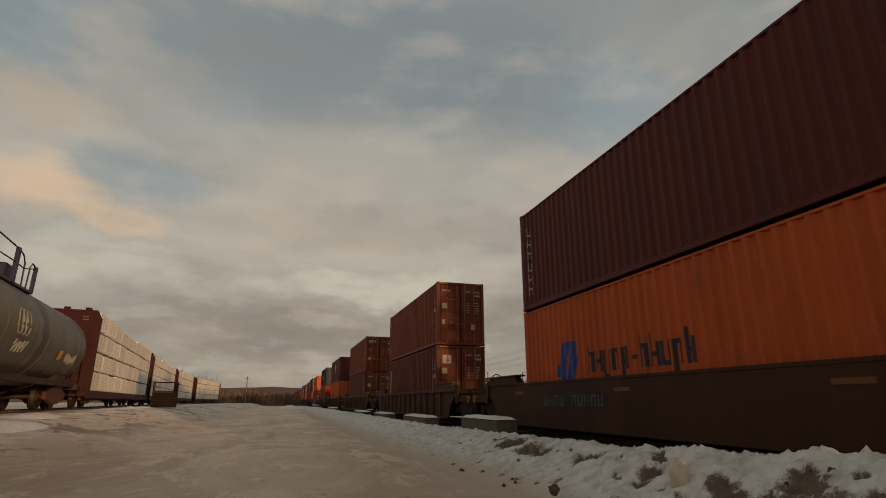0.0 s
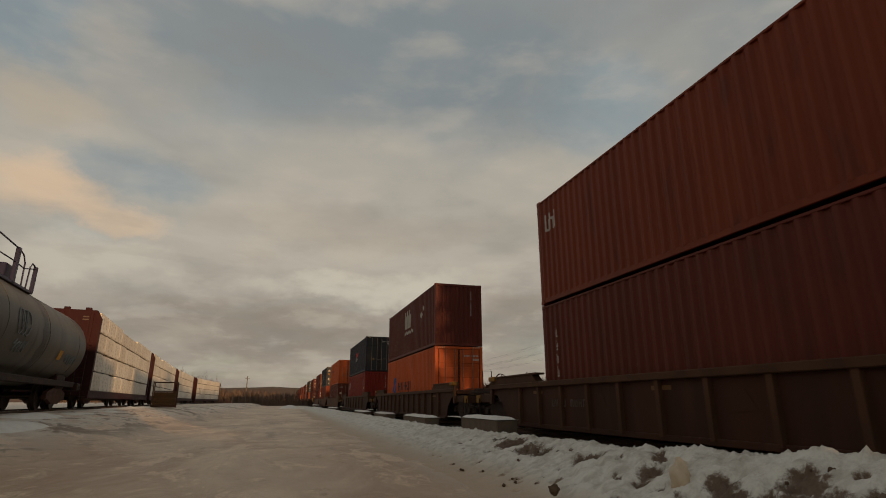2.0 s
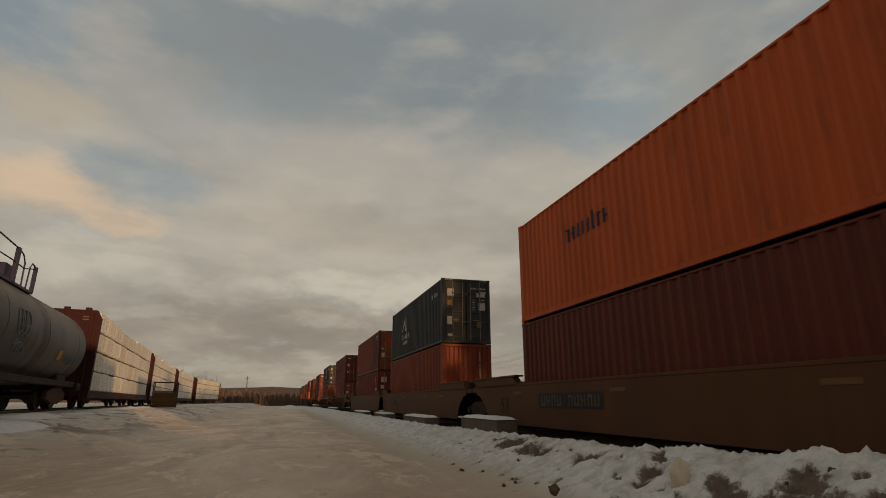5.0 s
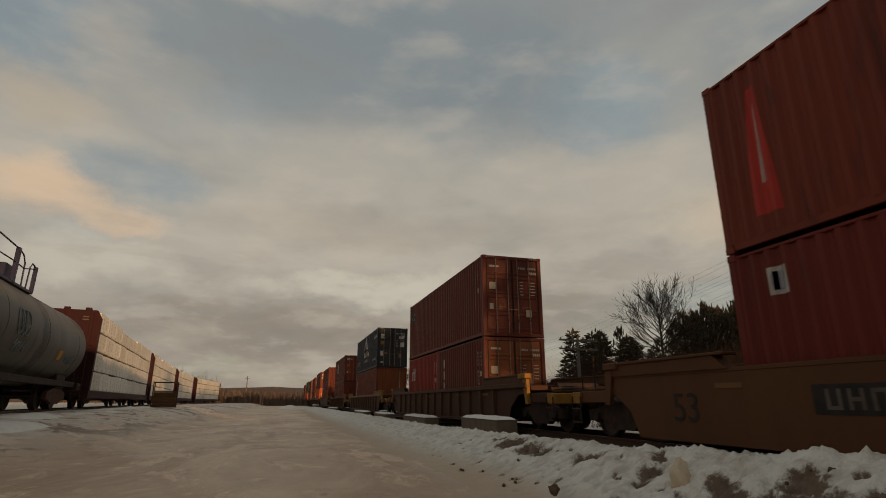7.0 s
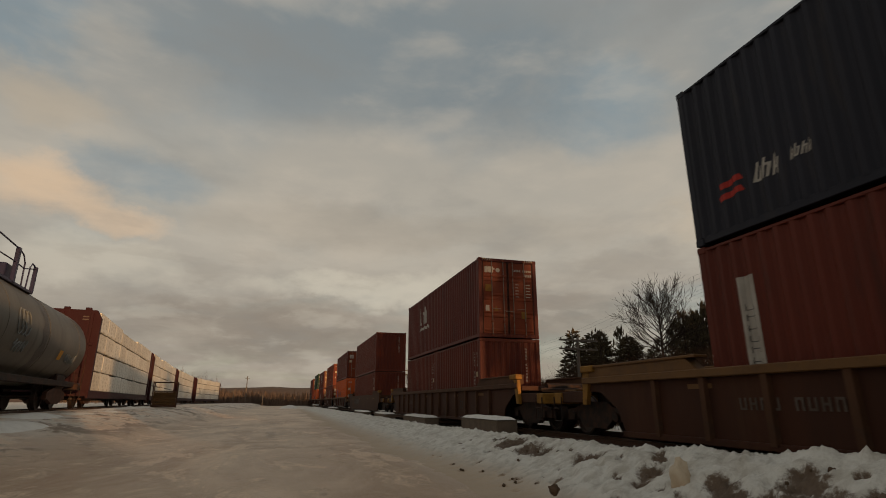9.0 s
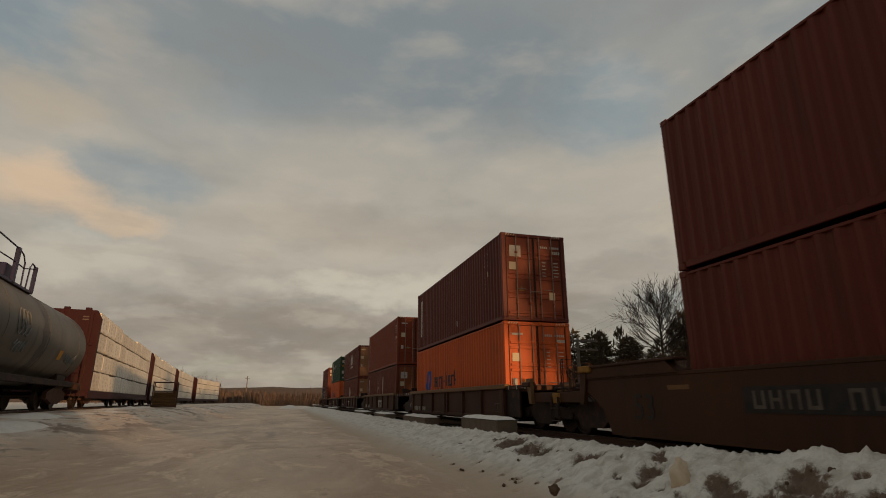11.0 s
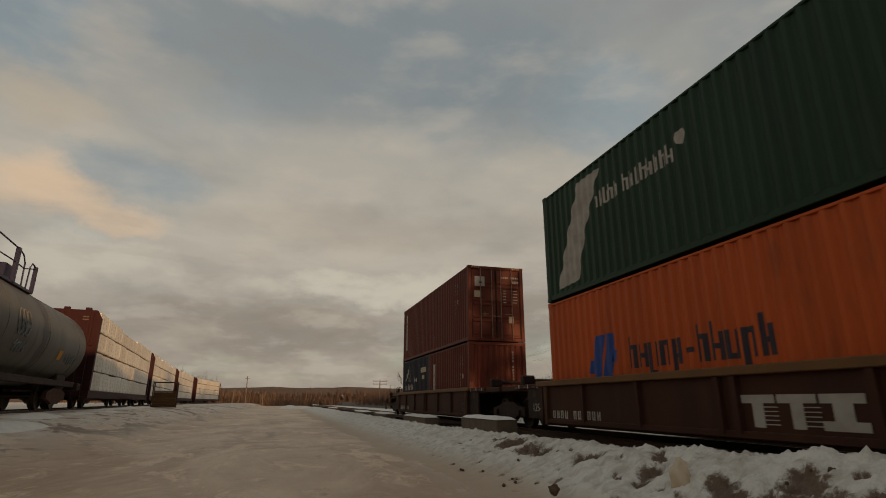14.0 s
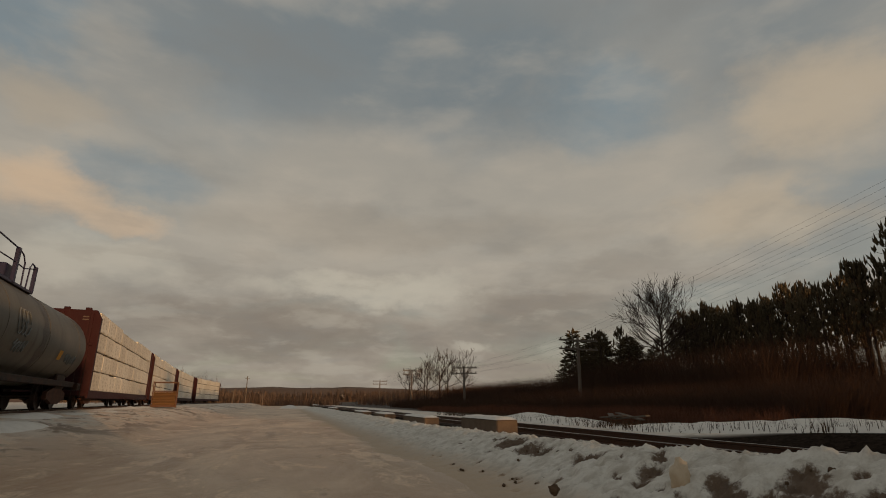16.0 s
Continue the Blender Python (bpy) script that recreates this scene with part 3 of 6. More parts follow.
stack(181.9, C("maroon", label="dark red container with a blue and white badge", door_marks="plain",
               marks=[("badge", [rect(4.75, 5.75, 2.05, 2.6)], INK), ("lettering", word(5.6, 2.1, 0.26, "ttxxxx"), WHITE), ("emblem", [[(5.35, 2.42), (4.85, 2.35), (4.85, 2.52), (5.2, 2.55)]], YELLOW)] + number_column(-5.25, 2.6)),
      [(C("red", ST, 6.058, label="short red container with white block lettering", marks=[("lettering", word(2.42, 1.58, 0.66, "tti"), WHITE)] + number_column(-2.3, 2.3), front="wall"), 9.16),
       (C("maroon", ST, 6.058, label="short maroon container with white letters down its side", door=PAINT["sunlit_red"], marks=vertical_word(2.1, 2.3, 4, 0.40) + number_column(-2.3, 2.3)), 3.03)], ST)
stack(205.7, C("navy", label="navy container with white wing emblem and worn stickers", door_marks="many", door=PAINT["slate"],
               marks=wing_logo(1.35, 0.75, 1.08) + [("lettering", word(-3.9, 0.62, 0.22, "xxx.xxgxxxx.xxx") + word(-4.15, 2.35, 0.24, "tttt ttt tttt") + word(4.75, 0.70, 0.32, "ttt", 0.25) + word(4.10, 0.80, 0.19, "tttt", 0.25), WHITE),
                                                     ("emblem", [[(5.45, 0.62), (4.95, 0.68), (5.0, 0.78), (5.5, 0.72)], [(5.4, 0.82), (4.95, 0.88), (5.0, 0.98), (5.45, 0.92)]], SIGNAL_RED)]),
      [(C("maroon", label="dull maroon container with a corrugated end in sunlit tone", front="wall", door=PAINT["sunlit_red"], marks=vertical_strip(5.2, 0.75, 2.4) + number_column(-4.9, 2.5)), far)], HC)
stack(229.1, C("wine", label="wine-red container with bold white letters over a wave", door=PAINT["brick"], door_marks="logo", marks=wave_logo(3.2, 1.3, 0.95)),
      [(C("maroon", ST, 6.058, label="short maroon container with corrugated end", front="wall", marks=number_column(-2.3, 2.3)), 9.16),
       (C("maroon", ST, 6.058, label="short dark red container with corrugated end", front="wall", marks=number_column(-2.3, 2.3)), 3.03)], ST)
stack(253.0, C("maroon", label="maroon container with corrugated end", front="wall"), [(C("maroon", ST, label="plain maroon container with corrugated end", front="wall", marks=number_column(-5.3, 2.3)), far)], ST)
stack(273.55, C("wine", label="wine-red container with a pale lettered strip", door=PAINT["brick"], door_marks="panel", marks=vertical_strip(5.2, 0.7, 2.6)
               + [("slot_marking", [rect(0.95, 1.02, 0.45, 0.7), rect(-0.95, -0.88, 0.45, 0.7)], WHITE)] + number_column(-4.4, 2.7)),
      [(C("orange", label="orange container with blue emblem and dark lettering", door_marks="plain", marks=liner_logo(4.25, 0.98, 1.0)), far)], HC)
stack(291.35, C("brick", label="red container with white letters down its side", marks=vertical_word(5.4, 2.7, 6, 0.31) + number_column(-5.3, 2.6)),
      [(C("maroon", ST, 6.058, label="short maroon container with a pale lettered strip", front="wall", marks=vertical_strip(2.3, 0.6, 2.2) + number_column(-2.0, 2.3)), 9.16),
       (C("maroon", ST, 6.058, label="short maroon container with a pale lettered strip and panel", door=PAINT["sunlit_red"], door_marks="panel", marks=vertical_strip(2.0, 0.6, 2.2)), 3.03)], ST)
stack(310.4, C("wine", label="wine-red container with bold white letters over a wave", door=PAINT["sunlit_maroon"], door_marks="plain", marks=wave_logo(0.3, 1.1, 1.12) + number_column(-4.85, 2.7)
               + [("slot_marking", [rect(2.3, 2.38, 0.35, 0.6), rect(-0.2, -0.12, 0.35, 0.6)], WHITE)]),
      [(C("maroon", ST, label="maroon container with bold white letters and doors in sunlit tone", door=PAINT["sunlit_maroon"], door_marks="plain", marks=[("lettering", word(0.35, 1.0, 1.0, "ttt"), WHITE)] + number_column(-4.6, 2.2)), far)], ST)
stack(328.35, C("green", label="dark green container with white letters and a pale swoosh", door_marks="many",
               marks=[("emblem", [[(5.5, 0.25), (4.45, 0.3), (4.0, 1.45), (4.85, 1.6)], [(4.85, 1.6), (4.0, 1.45), (3.2, 2.82), (4.2, 2.82)]], WHITE),
                      ("lettering", word(3.5, 1.85, 0.40, "ttttt tttttttt"), WHITE), ("sticker", [[(0.45 + 0.16 * math.cos(k * 0.785), 2.25 + 0.16 * math.sin(k * 0.785)) for k in range(8)]], WHITE)]),
      [(C("orange", label="orange container with blue emblem and dark lettering", door_marks="bare", marks=liner_logo(4.25, 0.98, 1.02)), far)], HC)
stack(347.3, C("maroon", label="red-brown container with a pale lettered strip and panel", door_marks="panel", marks=vertical_strip(5.2, 0.6, 2.7) + number_column(-4.4, 2.6)
               + [("slot_marking", [rect(0.95, 1.05, 0.4, 0.75), rect(-1.0, -0.9, 0.4, 0.75)], WHITE)]),
      [(C("navy", ST, 6.058, label="short navy container with a white wing emblem", front="wall", marks=wing_logo(2.45, 0.82, 0.74)
          + [("plate", [rect(-2.45, -1.35, 1.95, 2.2), rect(-2.0, -1.5, 1.62, 1.80)], PALE), ("hazard_sticker", [[(0.22, 1.62), (0.08, 1.42), (-0.06, 1.62), (0.08, 1.82)], [(-0.25, 1.62), (-0.39, 1.42), (-0.53, 1.62), (-0.39, 1.82)]], WHITE)]), 9.16),
       (C("maroon", ST, 6.058, label="short red container with a pale lettered strip and corrugated end", front="wall", marks=vertical_strip(2.1, 0.5, 2.2) + number_column(-1.9, 2.3)), 3.03)], ST)


# ---------------------------------------------------------------- well cars
def wheelset_mesh():
    g = Geo()
    g.tube([(-0.95, 0, 0), (0.95, 0, 0)], 0.075, 12)
    for s in (-1, 1):
        prof = [(0.66, 0.12), (0.655, 0.36), (0.645, 0.42), (0.645, 0.485), (0.675, 0.485), (0.68, 0.458), (0.785, 0.452), (0.79, 0.40), (0.755, 0.37), (0.735, 0.2), (0.80, 0.16), (0.80, 0.10)]
        g.lathe([(s * a, r) for a, r in prof], 0, (0, 0, 0), 32)
    for k in range(3):
        a = k * math.tau / 3
        for s in (-1, 1):
            g.box(s * 0.80 - 0.01, s * 0.80 + 0.03, math.cos(a) * 0.06 - 0.02, math.cos(a) * 0.06 + 0.02, math.sin(a) * 0.06 - 0.02, math.sin(a) * 0.06 + 0.02)
    return g.mesh("wheelset", WHEEL, True)


WHEELSET = wheelset_mesh()
WHEELS = []   # (wheelset, place in its car)


def truck(car, y):
    """A two-axle freight truck under a car, with cast side frames, springs and bolster."""
    t = part("truck", Geo().box(-1.0, 1.0, y - 0.22, y + 0.22, 0.42, 0.66, 0.03), STEEL_DARK, car, "dark cast steel truck")
    for s in (-1, 1):
        f = Geo()
        outline = [(-1.25, 0.36), (-1.25, 0.60), (-0.75, 0.66), (-0.45, 0.78), (0.45, 0.78), (0.75, 0.66), (1.25, 0.60), (1.25, 0.36), (0.98, 0.36), (0.80, 0.46),
                   (0.42, 0.20), (-0.42, 0.20), (-0.80, 0.46), (-0.98, 0.36)]
        f.prism([(y + p, q) for p, q in outline], 0, s * 0.93, s * 1.08)
        part("side_frame", f, STEEL_DARK, t)
        sp = Geo()
        for dy in (-0.22, 0.0, 0.22):
            sp.tube([(s * 1.0 + 0.07 * math.cos(k * 1.05), y + dy + 0.07 * math.sin(k * 1.05), 0.24 + k * 0.011) for k in range(30)], 0.017, 5)
        part("spring", sp, STEEL_DARK, t)
        for dy in (-0.89, 0.89):
            box = Geo()
            box.box(s * 0.98 - 0.11, s * 0.98 + 0.13, y + dy - 0.12, y + dy + 0.12, 0.34, 0.58, 0.03)
            box.lathe([(s * 1.10, 0.10), (s * 1.145, 0.10), (s * 1.15, 0.06)], 0, (0, y + dy, 0.455), 12)
            part("bearing", box, STEEL_DARK, t)
    for dy in (-0.89, 0.89):
        w = part("wheelset", WHEELSET, WHEEL, car, "steel wheels on an axle")
        WHEELS.append((w, (0.0, y + dy, 0.457)))


BRAKE_RED = material("grimy dark red brake paint", (0.030, 0.012, 0.009), 0.7, 0.0, (0.02, 0.012, 0.010), 0.7, 5.0)


def hand_wheel(car, x, y, z, mat=STEEL_DARK):
    """Brake wheel on its stand, and the grab rails beside it."""
    g = Geo().tube([(x + math.cos(a) * 0.19, y, z + math.sin(a) * 0.19) for a in [k * math.tau / 20 for k in range(20)]], 0.018, 6, True)
    for k in range(5):
        a = k * math.tau / 5
        g.tube([(x, y, z), (x + math.cos(a) * 0.18, y, z + math.sin(a) * 0.18)], 0.014, 5)
    part("brake_wheel", g, mat, car)
    part("brake_stand", Geo().box(x - 0.07, x + 0.07, y + 0.03, y + 0.16, z - 0.75, z + 0.10, 0.03), STEEL_DARK, car)


def railing(car, x, y, z, h=0.75, w=0.34, mat=STEEL_DARK):
    part("grab_rail", Geo().tube([(x, y, z), (x, y, z + h), (x + w, y, z + h), (x + w, y, z)], 0.016, 6), mat, car)


def well_car(style, yf, yr, well, label, front_joint=False, rear_joint=False, trucks=(), end_colour=None, wheel_end=0, rim=None, marks=3):
    """A well car; origin on the rail top below the middle of its load, near end at yf."""
    ribbed, tan = style in ("ribbed", "bays"), style in ("tan", "artic")
    body = {"ribbed": CAR_BROWN, "bays": CAR_TAN, "smooth": CAR_TAN, "tan": CAR_BROWN, "artic": CAR_LIGHT}[style]
    chord = {"ribbed": RIM_BROWN, "bays": RIM_BROWN, "smooth": CAR_TAN, "tan": RIM_TAN, "artic": CAR_LIGHT}[style]
    chord = rim or chord
    car = thing("well_car", label, "rail car", "cars of the freight train")
    xs, z0, z1 = 1.36, 0.12 if style != "tan" else 0.27, 1.29
    plate = well + 0.55
    over = 0.6 if style == "artic" else 1.35
    tops = (max(yf + 1.9, -10.2) if not front_joint else yf + over, min(yr - 1.9, 10.2) if not rear_joint else yr - over)
    for s in (-1, 1):
        sheet = Geo()
        near = 0.85 if style == "artic" else 2.6
        ends = (max(-plate if style != "artic" else -9, yf + (near if front_joint else 2.6)), min(plate if style != "artic" else 9, yr - (near if rear_joint else 2.6)))
        out = [(ends[0] + 0.25, z0), (ends[1] - 0.25, z0), (ends[1], z0 + 0.5), (min(ends[1] + 0.6, tops[1]), z0 + 0.86), (tops[1], z0 + 0.90), (tops[1], z1), (tops[0], z1),
               (tops[0], z0 + 0.90), (max(ends[0] - 0.6, tops[0]), z0 + 0.86), (ends[0], z0 + 0.5)]
        if style == "tan":
            out = [(-6.15, z0), (6.15, z0), (6.15, z1), (-6.15, z1)]
            for e in (-1, 1):
                y0, y1 = sorted((e * 6.17, e * min(7.4, (abs(yf) if e < 0 else yr) - 0.6)))
                part("end_box", Geo().box(*sorted((s * (xs - 0.10), s * (xs - 0.02))), y0, y1, z0 + 0.06, z1 - 0.14, 0.015), STEEL_DARK, car)
                post = Geo().prism([(e * 6.04, z1 - 0.12), (e * 6.24, z1 - 0.12), (e * 6.20, z0 - 0.05), (e * 6.08, z0 - 0.05)], 0, s * (xs - 0.02), s * (xs + 0.07))
                part("end_post", post, RIM_BROWN, car)
                y0, y1 = sorted((e * 6.55, tops[0] if e < 0 else tops[1]))
                part("deck_sill", Geo().box(*sorted((s * (xs - 0.12), s * (xs + 0.02))), y0, y1, z1 - 0.16, z1 - 0.03, 0.015), CAR_BROWN, car)
                if s < 0:
                    for k in (6.7, 7.3, 7.9):
                        part("marking", Geo().box(-xs - 0.026, -xs - 0.02, e * k - 0.03, e * k + 0.03, z1 - 0.15, z1 - 0.04), WHITE, car)
                        part("marking", Geo().box(-xs - 0.026, -xs - 0.02, e * k + 0.1, e * k + 0.3, z1 - 0.13, z1 - 0.09), FADED, car)
                    part("data_plate", Geo().box(-xs + 0.016, -xs + 0.020, e * 6.95 - 0.07, e * 6.95 + 0.07, 0.90, 1.08), RIM_BROWN, car)
        sheet.prism(out, 0, s * xs, s * (xs - 0.03))
        part("side_sheet", sheet, body, car)
        if style != "smooth" and style != "artic":
            c = Geo().box(*sorted((s * (xs - 0.06), s * (xs + 0.11))), *((tops[0], tops[1]) if style != "tan" else (-6.6, 6.6)), z1 - 0.12, z1 + 0.02, 0.015)
            part("top_chord", c, chord, car)
            c = Geo().box(*sorted((s * (xs - 0.05), s * (xs + 0.06))), *((ends[0] + 0.2, ends[1] - 0.2) if style != "tan" else (-6.15, 6.15)), z0 - 0.02, z0 + 0.09, 0.012)
            part("bottom_chord", c, body, car)
            gap = {"ribbed": 1.235, "bays": 2.05, "tan": 2.05}[style]
            n = int(well / gap)
            places = [k * gap for k in range(-n, n + 1)] if style != "tan" else [k * gap + math.copysign(0.2, k) for k in range(-n, n + 1) if k] + [-0.17, 0.17]
            rib = Geo().prism([(-0.07, xs), (0.07, xs), (0.055, xs + 0.085), (-0.055, xs + 0.085)] if s > 0 else
                              [(-0.07, -xs), (0.07, -xs), (0.055, -xs - 0.085), (-0.055, -xs - 0.085)], 2, z0 + 0.05, z1 - 0.1)
            rib.v = [(b, a, c2) for a, b, c2 in rib.v]
            me = rib.mesh("rib", RIM_BROWN if style != "tan" else body)
            for y in places:
                part("rib", me, body, car, at=pose(0, y, 0))
        else:
            c = Geo().box(*sorted((s * (xs - 0.05), s * (xs + 0.012))), tops[0], tops[1], z1 - 0.05, z1 + 0.02, 0.01)
            part("top_chord", c, body, car)
        # raised sides over the ends of the long wells
        if style != "tan":
            for e in (-1, 1):
                a, b = (tops[0] + 0.05, -6.25) if e < 0 else (6.25, tops[1] - 0.05)
                up = Geo().prism([(a, z1), (b, z1), (b, z1 + 0.08), (b + (0.3 if e < 0 else 0), z1 + 0.24), (a + (0 if e < 0 else 0.3), z1 + 0.24)] if e > 0 else
                                 [(a, z1), (b, z1), (b, z1 + 0.08), (b - 0.3, z1 + 0.24), (a, z1 + 0.24)], 0, s * (xs - 0.16), s * (xs + 0.05))
                part("end_coaming", up, chord, car)
                part("coaming_cap", Geo().box(*sorted((s * (xs - 0.2), s * (xs + 0.09))), a, b - 0.3 * (e < 0), z1 + 0.22, z1 + 0.27, 0.01), chord, car)
    part("well_floor", Geo().box(-1.3, 1.3, -well, well, 0.2, 0.32), STEEL_DARK, car)
    for e, end, joint in ((-1, yf, front_joint), (1, yr, rear_joint)):
        inner = e * (well + 0.1)
        a, b = sorted((inner, tops[0] if e < 0 else tops[1]))
        # black here puts the shade from the next car into the wall's colour
        part("end_wall", Geo().box(-1.33, 1.33, inner - 0.05, inner + 0.05, 0.2, z1 - 0.02), BLACK, car)
        part("end_deck", Geo().box(-1.3, 1.3, a, b, z1 - 0.22, z1 - 0.05, 0.02), body, car)
        stop = end - e * (0.35 if not joint else 0.15)
        a, b = sorted((inner + e * 0.05, stop))
        part("centre_sill", Geo().box(-0.32, 0.32, a, b, 0.62, z1 - 0.18, 0.03), STEEL_DARK, car)
        if not joint:
            ec = end_colour or body
            face = stop
            part("end_sill", Geo().box(-1.36, 1.36, min(face, face - e * 0.35), max(face, face - e * 0.35), 0.72, 1.0, 0.02), ec, car)
            for s in (-1, 1):
                corner = tops[0] if e < 0 else tops[1]
                gaudy = WORN_YELLOW if style in ("ribbed", "smooth") else ec
                part("chord_cap", Geo().box(*sorted((s * 1.27, s * 1.48)), *sorted((corner + e * 0.01, corner - e * 0.48)), z1 + (0.13 if style != "tan" else -0.10), z1 + (0.28 if style != "tan" else 0.03), 0.02), gaudy, car, "yellow painted chord end")
                part("corner_post", Geo().prism([(corner, z1 + 0.12), (corner - e * 0.26, z1 + 0.12), (corner - e * 0.10, 0.72), (corner + e * 0.06, 0.72)], 0, s * 1.33, s * 1.43), chord if end_colour is None else ec, car)
                y0, y1 = sorted((corner + e * 0.06, face - e * 0.35))
                part("side_plate", Geo().box(*sorted((s * 1.28, s * 1.34)), y0, y1, 0.76, 1.02, 0.015), body, car)
                part("step_plate", Geo().box(*sorted((s * 1.33, s * 1.38)), *sorted((face - e * 0.02, face - e * 0.40)), 0.74, 1.0, 0.015), WORN_YELLOW if style != "tan" else body, car, "worn yellow plate")
                tr = Geo()
                for z in (0.32, 0.62):
                    tr.tube([(s * 1.4, face - e * 0.05, z), (s * 1.4, face - e * 0.42, z)], 0.02, 6)
                for dy in (0.05, 0.42):
                    tr.tube([(s * 1.4, face - e * dy, 0.3), (s * 1.4, face - e * dy, 0.9)], 0.016, 6)
                part("step", tr, STEEL_DARK, car)
            part("coupler", Geo().box(-0.13, 0.13, min(stop, end + e * 0.12), max(stop, end + e * 0.12), 0.72, 0.98, 0.04), STEEL_DARK, car)
            part("crossover_board", Geo().box(-1.1, 1.1, min(stop - e * 0.1, stop - e * 0.6), max(stop - e * 0.1, stop - e * 0.6), 1.04, 1.08), chord, car)
            pipe = Geo().tube([(-1.0, stop - e * 0.9, 1.12), (1.0, stop - e * 0.9, 1.12)], 0.05, 8)
            pipe.tube([(-0.6, stop - e * 1.3, 1.2), (0.7, stop - e * 1.3, 1.2)], 0.11, 10)
            part("air_pipe", pipe, STEEL_DARK, car)
            if wheel_end == e or wheel_end == 2:
                hand_wheel(car, -0.62, stop - e * 0.55, 1.55, BRAKE_RED)
                for x in (-1.15, 0.6):
                    railing(car, x, stop - e * 0.15, 1.0, 0.85)
        else:
            part("joint_casting", Geo().box(-0.28, 0.28, min(stop, end), max(stop, end), 0.66, 1.02, 0.04), STEEL_DARK, car)
            part("end_platform", Geo().box(-1.32, 1.32, min(end - e * 0.1, end - e * 1.4), max(end - e * 0.1, end - e * 1.4), z1 - 0.2, z1 - 0.04, 0.02), body, car)
            gear = Geo().box(-1.15, -0.75, end - e * 1.3 - 0.12, end - e * 1.3 + 0.12, z1 - 0.04, z1 + 0.26, 0.04)
            gear.tube([(-0.9, end - e * 0.9, z1 + 0.12), (0.8, end - e * 0.9, z1 + 0.12)], 0.06, 8)
            part("brake_gear", gear, STEEL_DARK, car)
    for y in trucks:
        truck(car, y)
    # painted marks on the side towards the yard
    x = -xs - 0.006
    face = Euler((radians(90), 0, radians(-90))).to_matrix().to_4x4()
    if style != "tan":
        y, size = (7.3, 0.68) if style in ("smooth", "artic") else (-4.3, 0.42)
        part("lettering", lettering("53", size, BLACK), BLACK, car, "black painted number 53", at=Matrix.Translation((x - 0.002, y, 0.66)) @ face)
        if ribbed:
            part("faded_panel", Geo().box(x, x + 0.005, -4.85, -3.8, 0.35, 1.12), CAR_TAN, car, "faded yellow panel")
        me = Geo().box(x - 0.004, x, -0.28, 0.28, 0.99, 1.07).mesh("reflector", RIM_TAN)
        for y in (-6.5, -3.6, 1.2, 6.3):
            part("reflector", me, RIM_TAN, car, at=pose(0, y, 0))
    if style == "tan":
        if marks & 2:
            part("lettering", lettering("125-T", 0.29, WHITE), WHITE, car, "white painted 125-T", at=Matrix.Translation((x + 0.024, 6.74, 0.62)) @ face)
        box = Geo()
        for a2, b2, c2, d2 in ((-5.95, -5.5, 0.72, 0.735), (-5.95, -5.5, 0.46, 0.475), (-5.95, -5.93, 0.46, 0.735), (-5.52, -5.5, 0.46, 0.735), (-5.73, -5.715, 0.53, 0.735), (-5.95, -5.5, 0.53, 0.54)):
            box.box(x - 0.006, x, a2, b2, c2, d2)
        part("data_box", box, FADED, car)
    g, k = Geo(), Geo()
    if style in ("smooth", "artic"):
        k.box(x - 0.002, x, 1.75, 4.9, 0.62, 1.00)
        part("name_panel", k, BLACK, car)
        for i in range(10):
            if i != 4:
                a, w = 4.72 - i * 0.29, 0.21
                g.box(x - 0.008, x - 0.002, a - 0.055, a, 0.68, 0.94)
                g.box(x - 0.008, x - 0.002, a - w, a - w + 0.055, 0.68, 0.94)
                g.box(x - 0.008, x - 0.002, a - w + 0.055, a - 0.055, (0.68, 0.785, 0.89)[i % 3], (0.73, 0.835, 0.94)[i % 3])
    elif style == "tan":
        for i in range(3 if marks & 1 else 0):
            a, w = -0.22 - i * 0.64, 0.60
            if i < 2:
                g.box(x - 0.006, x, a - w, a, 0.76, 0.88)
                g.box(x - 0.006, x, a - w * 0.66, a - w * 0.34, 0.42, 0.76)
                for k in range(5):
                    g.box(x - 0.006, x, a - w - 0.04, a - w * 0.66, 0.46 + k * 0.06, 0.475 + k * 0.06)
            else:
                g.box(x - 0.006, x, a - w, a, 0.76, 0.88)
                g.box(x - 0.006, x, a - w, a, 0.42, 0.54)
                g.box(x - 0.006, x, a - w * 0.72, a - w * 0.28, 0.54, 0.76)
        for i in range(11):
            if i not in (4,):
                g.box(x - 0.006, x, 5.85 - i * 0.205 - 0.13, 5.85 - i * 0.205 - 0.085, 0.38, 0.57)
                g.box(x - 0.006, x, 5.85 - i * 0.205 - 0.045, 5.85 - i * 0.205, 0.38, 0.57)
                g.box(x - 0.006, x, 5.85 - i * 0.205 - 0.085, 5.85 - i * 0.205 - 0.045, (0.38, 0.46, 0.535)[i % 3], (0.415, 0.495, 0.57)[i % 3])
    else:
        for i in range(10):
            if i != 4:
                a, w = 5.5 - i * 0.19, 0.13
                g.box(x - 0.006, x, a - 0.035, a, 0.66, 0.84)
                g.box(x - 0.006, x, a - w, a - w + 0.035, 0.66, 0.84)
                g.box(x - 0.006, x, a - w + 0.035, a - 0.035, (0.66, 0.735, 0.805)[i % 3], (0.695, 0.77, 0.84)[i % 3])
        for a, b in ((-0.9, -0.35), (3.0, 3.35)):
            part("rust_patch", Geo().prism([(a, 0.66), (b - 0.1, 0.62), (b, 0.9), (a + 0.2, 0.98)], 0, x - 0.003, x), CAR_TAN, car)
